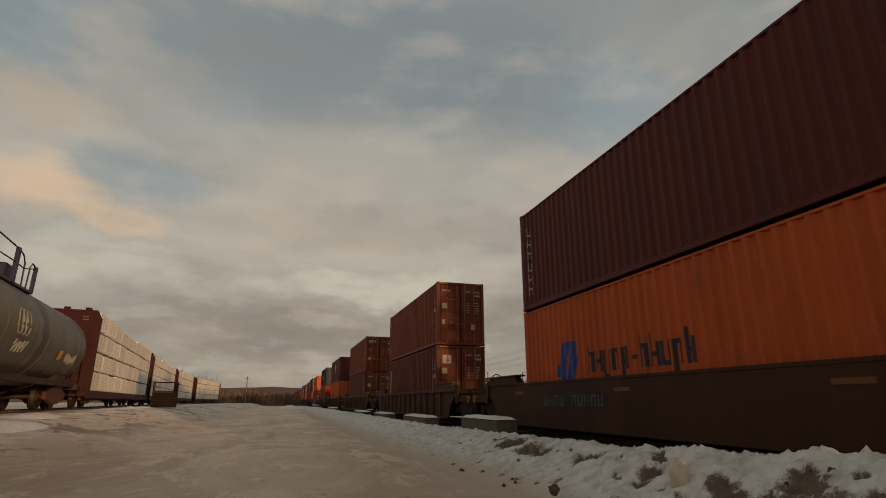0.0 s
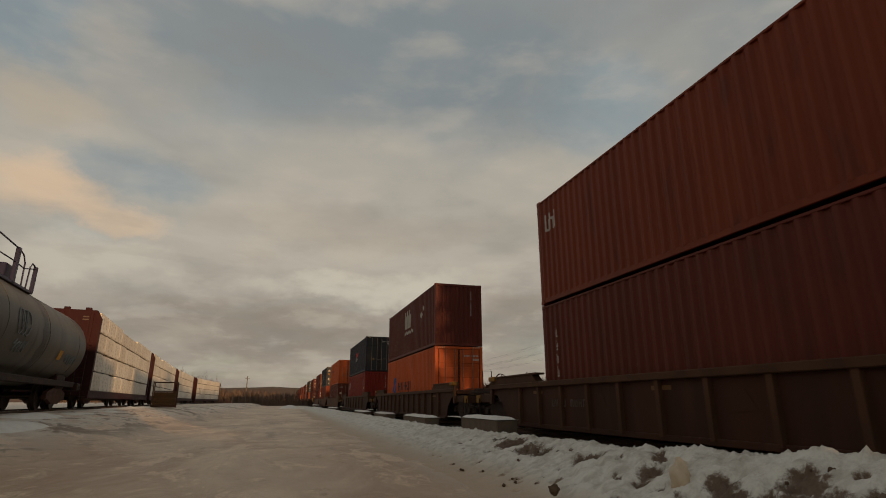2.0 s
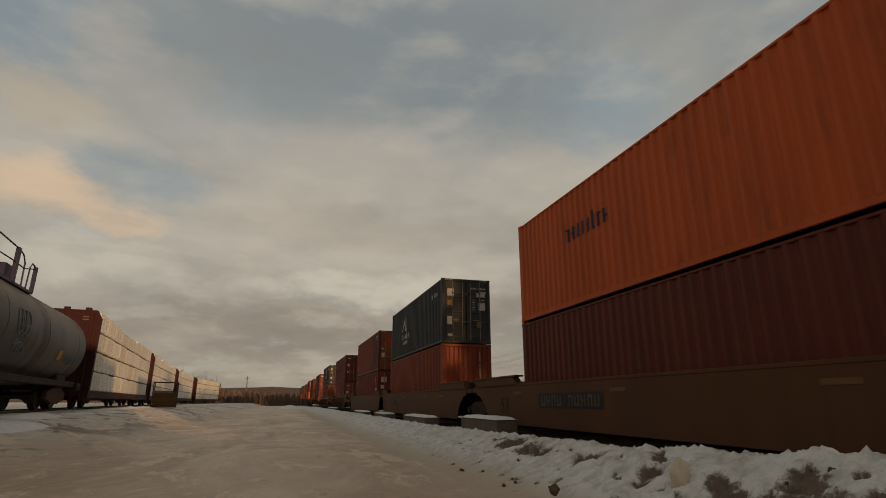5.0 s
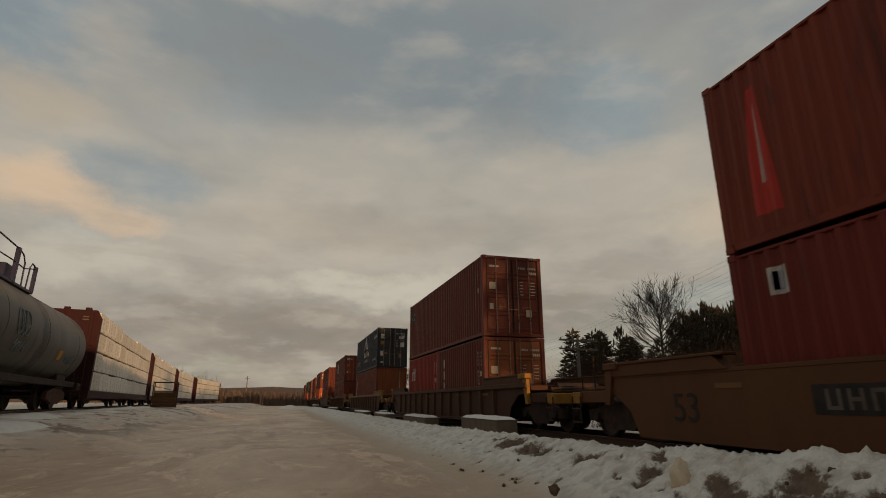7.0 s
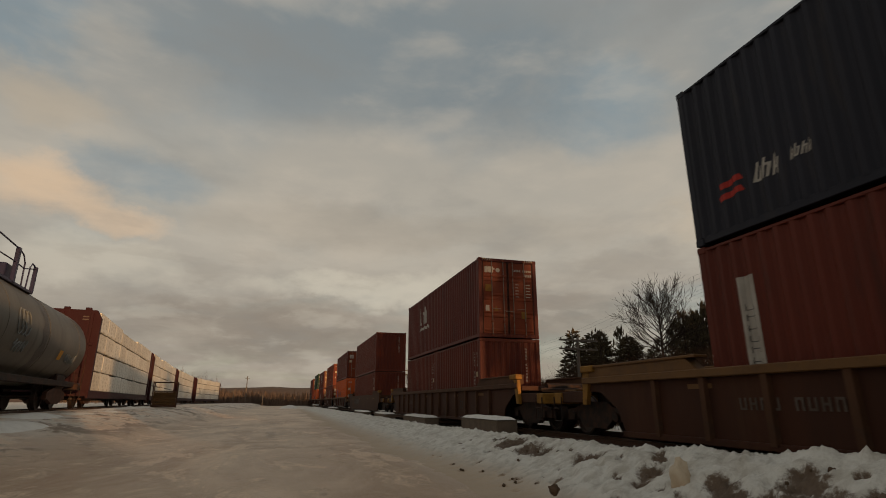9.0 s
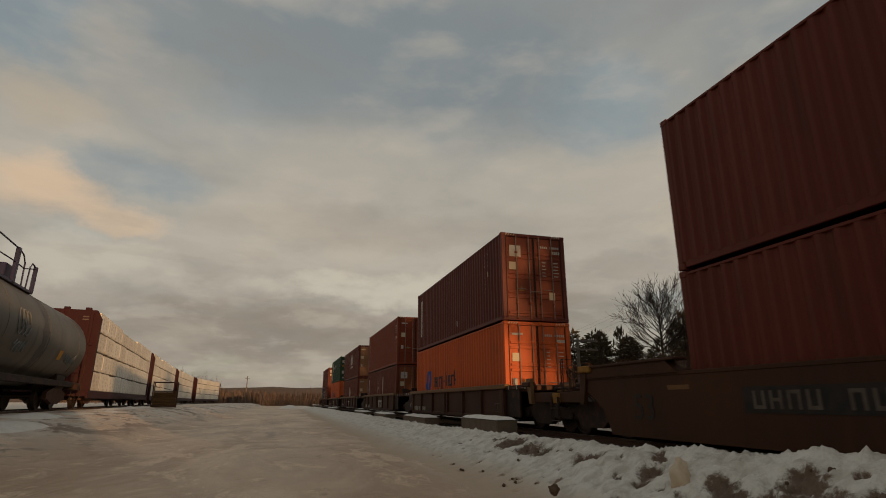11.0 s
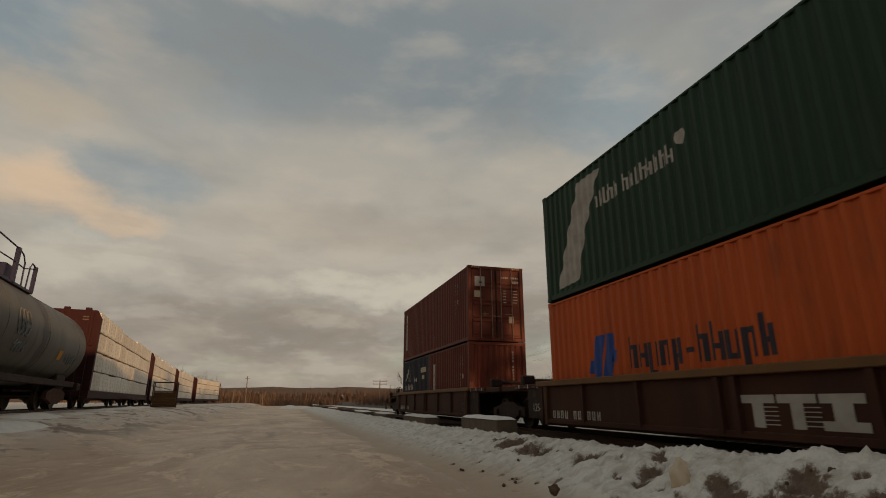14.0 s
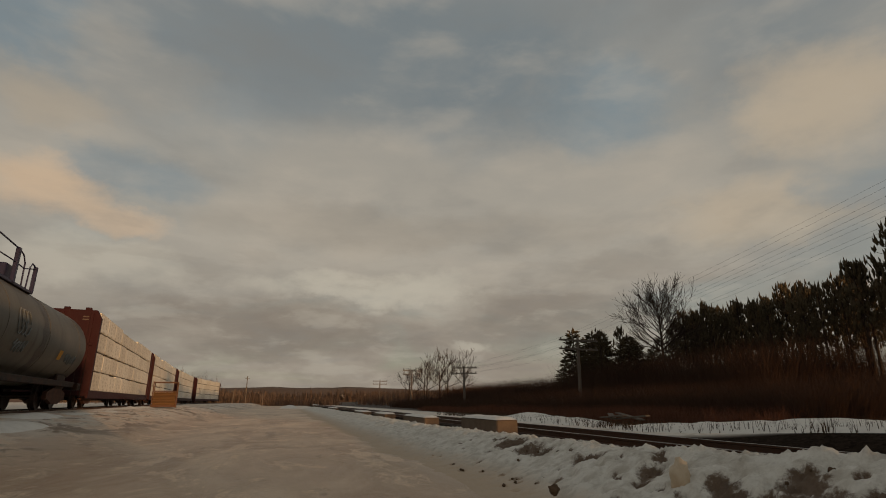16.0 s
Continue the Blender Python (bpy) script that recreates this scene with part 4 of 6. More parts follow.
    tagged(part("name_marking", g, WHITE if style == "tan" else FADED, car), kind="stuff")
    return car


CARS = []     # (car, y of its origin at the start)
brown = "dark brown ribbed well car carrying stacked containers"
tanned = "yellow-brown smooth-sided well car carrying stacked containers"


def single(y, style, label, half=11.65, **more):
    CARS.append((well_car(style, -half, half, 8.15, label, trucks=(1.75 - half, half - 1.75), **more), y + 6.096))


single(2.5, "smooth", tanned, 10.8, wheel_end=1)
single(24.5, "ribbed", brown, wheel_end=1)
single(48.05, "ribbed", brown, wheel_end=1)
single(71.6, "ribbed", brown, wheel_end=1)
single(94.9, "bays", "brown well car with wide side bays", wheel_end=1)


def linked(spans, style, label, first_end, last_end, well):
    """Units that share trucks where they meet. spans: y of the load's near edge, unit by unit."""
    mid = [y + 6.096 for y in spans]
    meet = [(a + b) / 2 for a, b in zip(mid, mid[1:])]
    for i, m in enumerate(mid):
        a = meet[i - 1] if i else first_end
        b = meet[i] if i < len(meet) else last_end
        trucks = ((a - m + 1.85,) if i == 0 else (a - m,)) + ((b - m - 1.85,) if i == len(mid) - 1 else ())
        CARS.append((well_car(style, a - m, b - m, well, label, front_joint=i > 0, rear_joint=i < len(mid) - 1, trucks=trucks,
                              marks=(0 < i < len(mid) - 1) + 2 * (i < len(mid) - 1), wheel_end=-1 if i == 0 else (1 if i == len(mid) - 1 else 0)), m))


linked([119.6, 140.6, 158.3], "artic", tanned, 112.9, 175.9, 6.9)
single(181.9, "ribbed", brown, 11.9, end_colour=WORN_YELLOW)
single(205.7, "ribbed", "dark brown ribbed well car with yellow top chords", 11.8, end_colour=WORN_YELLOW, rim=RIM_TAN)
single(229.1, "ribbed", brown, 11.7, end_colour=WORN_YELLOW)
single(253.0, "smooth", tanned, 11.4, wheel_end=1)
linked([273.55, 291.35, 310.4, 328.35, 347.3], "tan", "dark well car with yellow top chords, linked to the next", 269.4, 364.4, 6.5)


def motions():
    """The whole train rolls towards the camera at one speed; its wheels turn."""
    times = (0, 8, 16)
    for ob, x, y, z in STACKS:
        walk(ob, [(t, pose(x, y - SPEED * t, z)) for t in times])
    for ob, y in CARS:
        walk(ob, [(t, pose(TRACK_X, y - SPEED * t, RAIL)) for t in times])
    turn = 88.0
    for ob, (x, y, z) in WHEELS:
        walk(ob, [(f / FPS, pose(x, y, z, -turn * f)) for f in range(0, 16 * FPS + 1)])


# ---------------------------------------------------------------- ground
def ground_material():
    m = bpy.data.materials.new("icy yard and snow")
    m.use_nodes = True
    t = Tree(m.node_tree)
    at = t.node("ShaderNodeTexCoord").outputs["Object"]
    xyz = t.node("ShaderNodeSeparateXYZ", Vector=at).outputs
    big = t.noise(t.scale(at, (1.0, 0.45, 1.0)), 0.40, 6.0, 0.62, 0.8)
    mid = t.noise(t.scale(at, (1.0, 0.45, 1.0)), 1.9, 6.0, 0.65, 0.6)
    fine = t.noise(at, 22.0, 5.0, 0.7)
    ice = t.mix(t.step(big, 0.36, 0.64), (0.37, 0.225, 0.128, 1), (0.61, 0.445, 0.300, 1))
    ice = t.mix(t.math("MULTIPLY", t.step(mid, 0.50, 0.60), 0.7), ice, (0.47, 0.335, 0.22, 1))
    ice = t.mix(t.math("MULTIPLY", t.math("MULTIPLY", t.step(mid, 0.56, 0.66), t.step(fine, 0.40, 0.55)), 0.85), ice, (0.80, 0.60, 0.41, 1))
    ice = t.mix(t.math("MULTIPLY", t.step(fine, 0.55, 0.70), 0.5), ice, (0.09, 0.06, 0.04, 1))
    patch = t.noise(t.scale(at, (1.0, 0.35, 1.0)), 0.85, 7.0, 0.72, 0.4)
    ice = t.mix(t.math("MULTIPLY", t.step(patch, 0.54, 0.60), 0.7), ice, t.mix(t.step(fine, 0.35, 0.6), (0.50, 0.33, 0.20, 1), (0.84, 0.64, 0.45, 1)))
    ice = t.mix(t.math("MULTIPLY", t.step(patch, 0.42, 0.36), 0.6), ice, (0.20, 0.115, 0.062, 1))
    snow = t.mix(t.step(mid, 0.4, 0.75), (0.74, 0.69, 0.62, 1), (0.48, 0.42, 0.35, 1))
    # snow lies beside the near track, on its far side and beyond the yard
    edge = t.math("ADD", xyz[0], t.math("MULTIPLY", big, 2.2))
    white = t.math("ADD", t.math("MULTIPLY", t.step(edge, 2.6, 4.4), t.step(mid, 0.25, 0.5)), t.math("MULTIPLY", t.step(t.math("MULTIPLY", edge, -1.0), 2.6, 5.2), t.step(mid, 0.36, 0.56)), clamp=True)
    tone = t.mix(white, ice, snow)
    # churned soil along the siding
    churn = t.math("MULTIPLY", t.math("MULTIPLY", t.step(xyz[0], -3.2, -5.0), t.step(xyz[0], -9.0, -7.2)), t.step(t.math("ADD", big, t.math("MULTIPLY", mid, 0.6)), 0.80, 0.90))
    tone = t.mix(t.math("MULTIPLY", churn, 0.8), tone, t.mix(fine, (0.07, 0.04, 0.022, 1), (0.22, 0.14, 0.085, 1)))
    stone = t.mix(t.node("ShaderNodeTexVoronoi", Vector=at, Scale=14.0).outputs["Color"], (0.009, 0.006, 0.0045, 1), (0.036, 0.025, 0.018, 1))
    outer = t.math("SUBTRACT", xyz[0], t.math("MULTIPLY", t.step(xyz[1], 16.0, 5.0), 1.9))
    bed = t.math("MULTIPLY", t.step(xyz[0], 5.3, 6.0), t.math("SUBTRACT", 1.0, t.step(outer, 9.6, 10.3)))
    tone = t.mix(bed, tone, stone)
    scrub = t.step(t.math("ADD", xyz[0], t.math("MULTIPLY", mid, 2.0)), 13.5, 15.5)
    tone = t.mix(scrub, tone, t.mix(mid, (0.020, 0.012, 0.008, 1), (0.05, 0.028, 0.017, 1)))
    rough = t.math("ADD", t.math("MULTIPLY", mid, 0.35), t.math("ADD", 0.25, t.math("MULTIPLY", white, 0.35)), clamp=True)
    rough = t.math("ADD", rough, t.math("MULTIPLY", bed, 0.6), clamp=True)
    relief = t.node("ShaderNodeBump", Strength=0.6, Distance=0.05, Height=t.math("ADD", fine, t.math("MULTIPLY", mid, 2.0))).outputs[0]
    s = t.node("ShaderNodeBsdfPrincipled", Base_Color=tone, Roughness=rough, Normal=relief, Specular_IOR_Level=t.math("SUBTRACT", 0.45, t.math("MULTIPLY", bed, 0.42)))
    t.node("ShaderNodeOutputMaterial", Surface=s.outputs[0])
    return m


def ground_height(x, y):
    """Flat yard, a bed for each track, a low shelf beyond and rising land far off."""
    def ramp(v, a, b):
        s = min(1.0, max(0.0, (v - a) / (b - a)))
        return s * s * (3 - 2 * s)
    z = 0.02 * noise.noise((x * 0.4, y * 0.25, 0)) + 0.012 * noise.noise((x * 1.7, y * 1.1, 3))
    z += ramp(-x, 3.0, 7.5) * 0.66 * ramp(y, 2.0, 10.0)
    z += ramp(x, 5.2, 6.2) * (RAIL - 0.20)
    z += ramp(x, 9.6, 11.2) * (0.08 + 0.40 * ramp(-y, -16.0, -5.0))
    z += ramp(x, 14.0, 30.0) * 0.9
    return z


def build_ground():
    xs = [-1500, -600, -250, -120, -70, -45, -32, -24, -19, -16, -14] + [-13 + 0.5 * i for i in range(12)] + [-7 + 0.25 * i for i in range(89)]
    xs += [16, 18, 20, 23, 27, 32, 40, 55, 80, 120, 250, 600, 1500]
    ys = [-400, -100, -40, -20, -12, -8, -5] + [-3 + 0.3 * i for i in range(50)] + [12 + 0.8 * i for i in range(30)] + [37, 40, 44, 50, 60, 75, 95, 120, 160, 220, 320, 500, 900, 2000]
    g = Geo()
    w = len(xs)
    g.v = [(x, y, ground_height(x, y)) for y in ys for x in xs]
    g.f = [(j * w + i, j * w + i + 1, (j + 1) * w + i + 1, (j + 1) * w + i) for j in range(len(ys) - 1) for i in range(w - 1)]
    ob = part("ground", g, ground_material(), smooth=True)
    tagged(ob, "icy packed-snow yard with brown grit and snowy verges", "ground", kind="structure")


build_ground()

SNOW = bpy.data.materials.new("dirty ploughed snow")


def snow_material(m):
    m.use_nodes = True
    t = Tree(m.node_tree)
    at = t.node("ShaderNodeTexCoord").outputs["Object"]
    big, mid, fine = t.noise(at, 0.9, 4.0, 0.6, 0.5), t.noise(at, 5.0, 6.0, 0.68, 0.4), t.noise(at, 45.0, 5.0, 0.7)
    tone = t.mix(t.step(mid, 0.38, 0.68), (0.70, 0.67, 0.61, 1), (0.48, 0.44, 0.38, 1))
    tone = t.mix(t.math("MULTIPLY", t.step(fine, 0.55, 0.7), 0.25), tone, (0.24, 0.20, 0.16, 1))
    soil = t.math("ADD", t.node("ShaderNodeAttribute", p_name="soil").outputs["Fac"], t.math("MULTIPLY", t.step(big, 0.54, 0.70), 0.25))
    crumb = t.noise(at, 19.0, 7.0, 0.75, 0.2)
    soil = t.step(t.math("ADD", soil, t.math("ADD", t.math("MULTIPLY", t.math("SUBTRACT", mid, 0.5), 1.2), t.math("MULTIPLY", t.math("SUBTRACT", crumb, 0.5), 1.6))), 0.22, 0.75)
    tone = t.mix(t.math("MULTIPLY", soil, 0.96), tone, t.mix(fine, (0.060, 0.036, 0.022, 1), (0.19, 0.125, 0.080, 1)))
    # trodden grit where the bank runs out on the yard
    low = t.math("ADD", t.node("ShaderNodeSeparateXYZ", Vector=at).outputs[2], t.math("MULTIPLY", t.math("SUBTRACT", mid, 0.5), 0.25))
    tone = t.mix(t.math("MULTIPLY", t.step(low, 0.20, -0.02), 0.92), tone, t.mix(big, (0.38, 0.27, 0.175, 1), (0.58, 0.45, 0.325, 1)))
    relief = t.node("ShaderNodeBump", Strength=0.55, Distance=0.03, Height=t.math("ADD", fine, t.math("MULTIPLY", mid, 2.5))).outputs[0]
    s = t.node("ShaderNodeBsdfPrincipled", Base_Color=tone, Roughness=0.75, Normal=relief, Specular_IOR_Level=0.25)
    t.node("ShaderNodeOutputMaterial", Surface=s.outputs[0])


snow_material(SNOW)

# where the plough threw up soil: place along and across the bank, reach
SOIL = [(3.59, 3.21, 0.14), (3.38, 3.08, 0.12), (3.72, 3.28, 0.09), (3.39, 3.73, 0.11), (3.27, 3.52, 0.11), (3.19, 3.58, 0.06), (3.50, 2.92, 0.10), (3.34, 2.83, 0.08), (3.48, 2.62, 0.09),
        (3.59, 2.64, 0.06), (3.47, 4.70, 0.12), (3.27, 4.58, 0.07), (3.67, 4.81, 0.06), (3.66, 8.51, 0.21), (3.61, 7.76, 0.19), (3.64, 7.35, 0.14), (3.74, 9.19, 0.12), (3.50, 5.95, 0.12),
        (3.58, 5.78, 0.08), (3.01, 5.75, 0.06), (2.64, 6.42, 0.05), (2.88, 6.55, 0.04), (3.18, 3.28, 0.05), (3.40, 3.32, 0.05), (3.28, 5.01, 0.04)]


soil_rng = random.Random(17)
SOIL += [(soil_rng.uniform(2.6, 3.85), 2.5 + 8.0 * soil_rng.random() ** 1.3, soil_rng.uniform(0.018, 0.05)) for _ in range(70)]


def bank_height(u, y):
    """Height of the snow bank over the yard. u: 0 at its foot, 1 at its crest, 2 behind."""
    if u <= 1:
        v = max(0.0, (u - 0.3) / 0.7)
        s = 0.32 * u + 0.68 * v * v * (3 - 2 * v)
    else:
        s = max(0.0, 1 - (u - 1) ** 1.5)
    tall = 0.36 + 0.08 * min(1.0, max(0.0, (14 - y) / 6)) + 0.18 * min(1.0, max(0.0, (7 - y) / 4.2))
    return s * tall


def build_bank():
    ys, y = [], -6.0
    while y < 75:
        ys.append(y)
        y += 0.12 if y < 2 else (0.028 if y < 8 else 0.028 + (y - 8) * 0.010)
    us = [i / 64 for i in range(0, 129)]
    g = Geo()
    w = len(us)
    soil = []
    for y in ys:
        foot = 1.75 + 0.35 * noise.noise((y * 0.2, 0, 9)) + 0.5 * min(1, max(0, (6 - y) / 6)) - 0.5 * min(1.0, max(0.0, (y - 6) / 14))
        top = 4.0 + 0.15 * noise.noise((y * 0.5, 4, 1))
        for u in us:
            x = foot + (top - foot) * u if u <= 1 else top + (u - 1) * 1.3
            h = bank_height(u, y)
            dirt = 0.0
            for sx, sy, sr in SOIL:
                d2 = ((x - sx) ** 2 + (y - sy) ** 2 * 0.6) / (sr * sr * 1.05)
                if d2 < 2.2:
                    dirt = max(dirt, 1.0 - d2 / 2.2)
            soil.append(dirt)
            ridge_share = max(0.0, 1 - abs(u - 1) * 4)
            lump = noise.fractal(Vector((x * 1.3, y * 1.3, 0)), 0.9, 2.0, 4) * 0.045 + abs(noise.noise((x * 3.6, y * 3.6, 5))) * 0.075 + abs(noise.noise((x * 9.5, y * 9.5, 15))) * 0.04
            lump += max(0.0, noise.noise((x * 7.5, y * 7.5, 2))) * 0.03 + noise.noise((x * 17, y * 17, 7)) * 0.016 + noise.noise((x * 34, y * 34, 8)) * 0.008
            lump += (max(0.0, noise.noise((x * 10.0, y * 11.0, 12))) * 0.055 + max(0.0, noise.noise((x * 21.0, y * 23.0, 14))) * 0.04) * ridge_share
            lump -= dirt * (0.05 + 0.16 * abs(noise.noise((x * 10, y * 10, 3))) + 0.07 * noise.noise((x * 22, y * 22, 3)))
            lump -= max(0.0, noise.noise((x * 5.5, y * 5.5, 21)) - 0.2) * 0.20 * (1 - ridge_share)
            body = min(1.0, h / 0.14)
            g.v.append((x, y, h - 0.03 + lump * body * (0.25 + 0.75 * min(1, max(0, u)))))
    for j in range(len(ys) - 1):
        for i in range(w - 1):
            g.f.append((j * w + i, j * w + i + 1, (j + 1) * w + i + 1, (j + 1) * w + i))
    ob = part("snow_bank", g, SNOW, smooth=False)
    ob.data.polygons.foreach_set("use_smooth", [True] * len(ob.data.polygons))
    ob.data.attributes.new("soil", "FLOAT", "POINT").data.foreach_set("value", soil)
    tagged(ob, "ploughed snow bank with brown soil beside the track", "snow bank", kind="structure")


build_bank()


def clod(x, y, z, r, mat, name, label, tall=1.0, seed=0):
    """A rough lump set into the bank."""
    g = Geo()
    n, m = 14, 9
    for i in range(m + 1):
        for k in range(n):
            a, b = k * math.tau / n, i * math.pi / m
            d = Vector((math.sin(b) * math.cos(a), math.sin(b) * math.sin(a), math.cos(b)))
            q = 1 + 0.45 * noise.noise(d * 1.6 + Vector((seed, 0, 0))) + 0.2 * noise.noise(d * 4 + Vector((seed, 3, 0)))
            g.v.append((d.x * r * q, d.y * r * q, d.z * r * q * tall))
    g.f = [(i * n + k, i * n + (k + 1) % n, (i + 1) * n + (k + 1) % n, (i + 1) * n + k) for i in range(m) for k in range(n)]
    ob = part(name, g, mat, at=pose(x, y, z, 0, 12, seed * 40))
    ob.data.polygons.foreach_set("use_smooth", [True] * len(ob.data.polygons))
    tagged(ob, label, "lump", "lumps in the snow bank")


SOIL_MAT = material("frozen brown soil", (0.10, 0.064, 0.040), 0.95, 0.0, (0.20, 0.135, 0.09), 0.6, 9.0, grain=60.0, bump=0.5)
ICE_MAT = material("dirty tan ice", (0.60, 0.50, 0.37), 0.6, 0.0, (0.30, 0.17, 0.08), 0.6, 6.0, grain=50.0, bump=0.3)
clod(3.33, 4.12, 0.37, 0.082, ICE_MAT, "ice_lump", "upright lump of tan dirty ice in the snow bank", 1.75, 1)
clod(2.64, 5.12, 0.17, 0.055, SOIL_MAT, "soil_clod", "round clod of frozen brown soil in the snow bank", 0.95, 2)
lump_rng = random.Random(3)
for k in range(75):
    sx, sy, sr = SOIL[k % len(SOIL)]
    x, y = sx + lump_rng.gauss(0, sr * 0.5), sy + lump_rng.gauss(0, sr * 0.6)
    u = min(1.0, (x - 2.0) / 2.05)
    clod(x, y, bank_height(u, y) * 0.95 - 0.01, lump_rng.uniform(0.010, 0.026), SOIL_MAT, "soil_clod", "clod of frozen brown soil in the snow bank", 0.8, k + 3)


def build_track(x, z, y0, y1, name):
    """Two rails on sleepers."""
    t = thing(name, "railway track with dark sleepers and worn rails", "track", kind="structure")
    for s in (-1, 1):
        r = Geo()
        c = x + s * 0.7525
        prof = [(-0.07, z - 0.17), (0.07, z - 0.17), (0.07, z - 0.155), (0.012, z - 0.14), (0.012, z - 0.05), (0.036, z - 0.04), (0.036, z - 0.006), (-0.036, z - 0.006), (-0.036, z - 0.04), (-0.012, z - 0.05), (-0.012, z - 0.14), (-0.07, z - 0.155)]
        r.prism([(c + a, b) for a, b in prof], 1, y0, y1)
        part("rail", r, RAIL_STEEL, t)
        part("rail_head", Geo().box(c - 0.032, c + 0.032, y0, y1, z - 0.006, z, 0.003), RAIL_TOP, t, "polished running surface")
    me = Geo().box(-1.3, 1.3, -0.11, 0.11, -0.17, 0.0, 0.01).mesh("sleeper", SLEEPER)
    n = int((y1 - y0) / 0.55)
    for i in range(min(n, 110)):
        part("sleeper", me, SLEEPER, t, at=pose(x + random.uniform(-0.02, 0.02), y0 + 0.3 + i * 0.55, z - 0.165, 0, 0, random.uniform(-0.8, 0.8)))
    return t


SLEEPER = material("tarred sleeper wood", (0.035, 0.024, 0.018), 0.8, 0.0, (0.07, 0.055, 0.045), 0.6, 3.0, (0.4, 3, 1), varied=0.4)
build_track(TRACK_X, RAIL, -30.0, 420.0, "near_track")


# ---------------------------------------------------------------- the standing train
SIDE_RAIL = 0.72
LUMBER = bpy.data.materials.new("wrapped lumber")


def lumber_material(m):
    """Pale wrapped packs with faint rows of print and scuffs."""
    m.use_nodes = True
    t = Tree(m.node_tree)
    at = t.node("ShaderNodeTexCoord").outputs["Object"]
    tint = t.node("ShaderNodeObjectInfo").outputs["Random"]
    tone = t.mix(tint, (0.62, 0.58, 0.50, 1), (0.80, 0.77, 0.69, 1))
    print_row = t.step(t.noise(t.scale(at, (1.0, 1.3, 3.0)), 2.6, 6.0, 0.75), 0.50, 0.58)
    tone = t.mix(t.math("MULTIPLY", print_row, 0.62), tone, (0.30, 0.26, 0.20, 1))
    tone = t.mix(t.math("MULTIPLY", t.noise(at, 9.0, 4.0), 0.25), tone, (0.45, 0.38, 0.28, 1))
    relief = t.node("ShaderNodeBump", Strength=0.25, Distance=0.02, Height=t.noise(at, 8.0, 4.0)).outputs[0]
    s = t.node("ShaderNodeBsdfPrincipled", Base_Color=tone, Roughness=0.5, Normal=relief)
    t.node("ShaderNodeOutputMaterial", Surface=s.outputs[0])


lumber_material(LUMBER)
BEAM_RED = material("dark red car paint", (0.030, 0.0035, 0.005), 0.65, 0.0, (0.022, 0.004, 0.006), 0.7, 1.2, STREAK, (0.05, 0.025, 0.02), 0.5)
TANK_GREY = material("dull grey tank paint", (0.115, 0.104, 0.084), 0.5, 0.0, (0.045, 0.039, 0.031), 0.7, 0.5, (1, 1, 0.35), (0.035, 0.027, 0.022), 0.95, 20.0, 0.06)
TANK_BAND = material("oily tank stain", (0.045, 0.038, 0.033), 0.5, 0.0, (0.09, 0.08, 0.07), 0.6, 1.2, (1, 1, 0.3))
CHALK = material("pale chalk scrawl", (0.20, 0.215, 0.22), 0.8, 0.0, (0.12, 0.125, 0.12), 0.5, 4.0)
BLUE_STEEL = material("dark blue railing paint", (0.03, 0.03, 0.07), 0.5, 0.2, (0.02, 0.02, 0.03), 0.5, 3.0)
WOOD = material("weathered yellow planks", (0.085, 0.046, 0.02), 0.75, 0.0, (0.14, 0.075, 0.03), 0.7, 2.0, (1, 0.3, 4), varied=0.6)


RUSTY = material("rusty cast steel", (0.085, 0.036, 0.022), 0.8, 0.0, (0.02, 0.012, 0.009), 0.7, 5.0, dirt=(0.08, 0.04, 0.022), dirt_amount=0.5)


def side_truck(parent, y):
    t = part("truck", Geo().box(-0.9, 0.9, y - 0.2, y + 0.2, 0.42, 0.62, 0.03), RUSTY, parent, "rusty cast steel truck")
    for s in (-1, 1):
        out = [(-1.2, 0.36), (-1.2, 0.60), (-0.45, 0.76), (0.45, 0.76), (1.2, 0.60), (1.2, 0.36), (0.95, 0.36), (0.4, 0.2), (-0.4, 0.2), (-0.95, 0.36)]
        part("side_frame", Geo().prism([(y + p, q) for p, q in out], 0, s * 0.95, s * 1.08), RUSTY, t)
    for dy in (-0.89, 0.89):
        part("wheelset", WHEELSET, WHEEL, parent, "rusty steel wheels on an axle", at=pose(0, y + dy, 0.457))


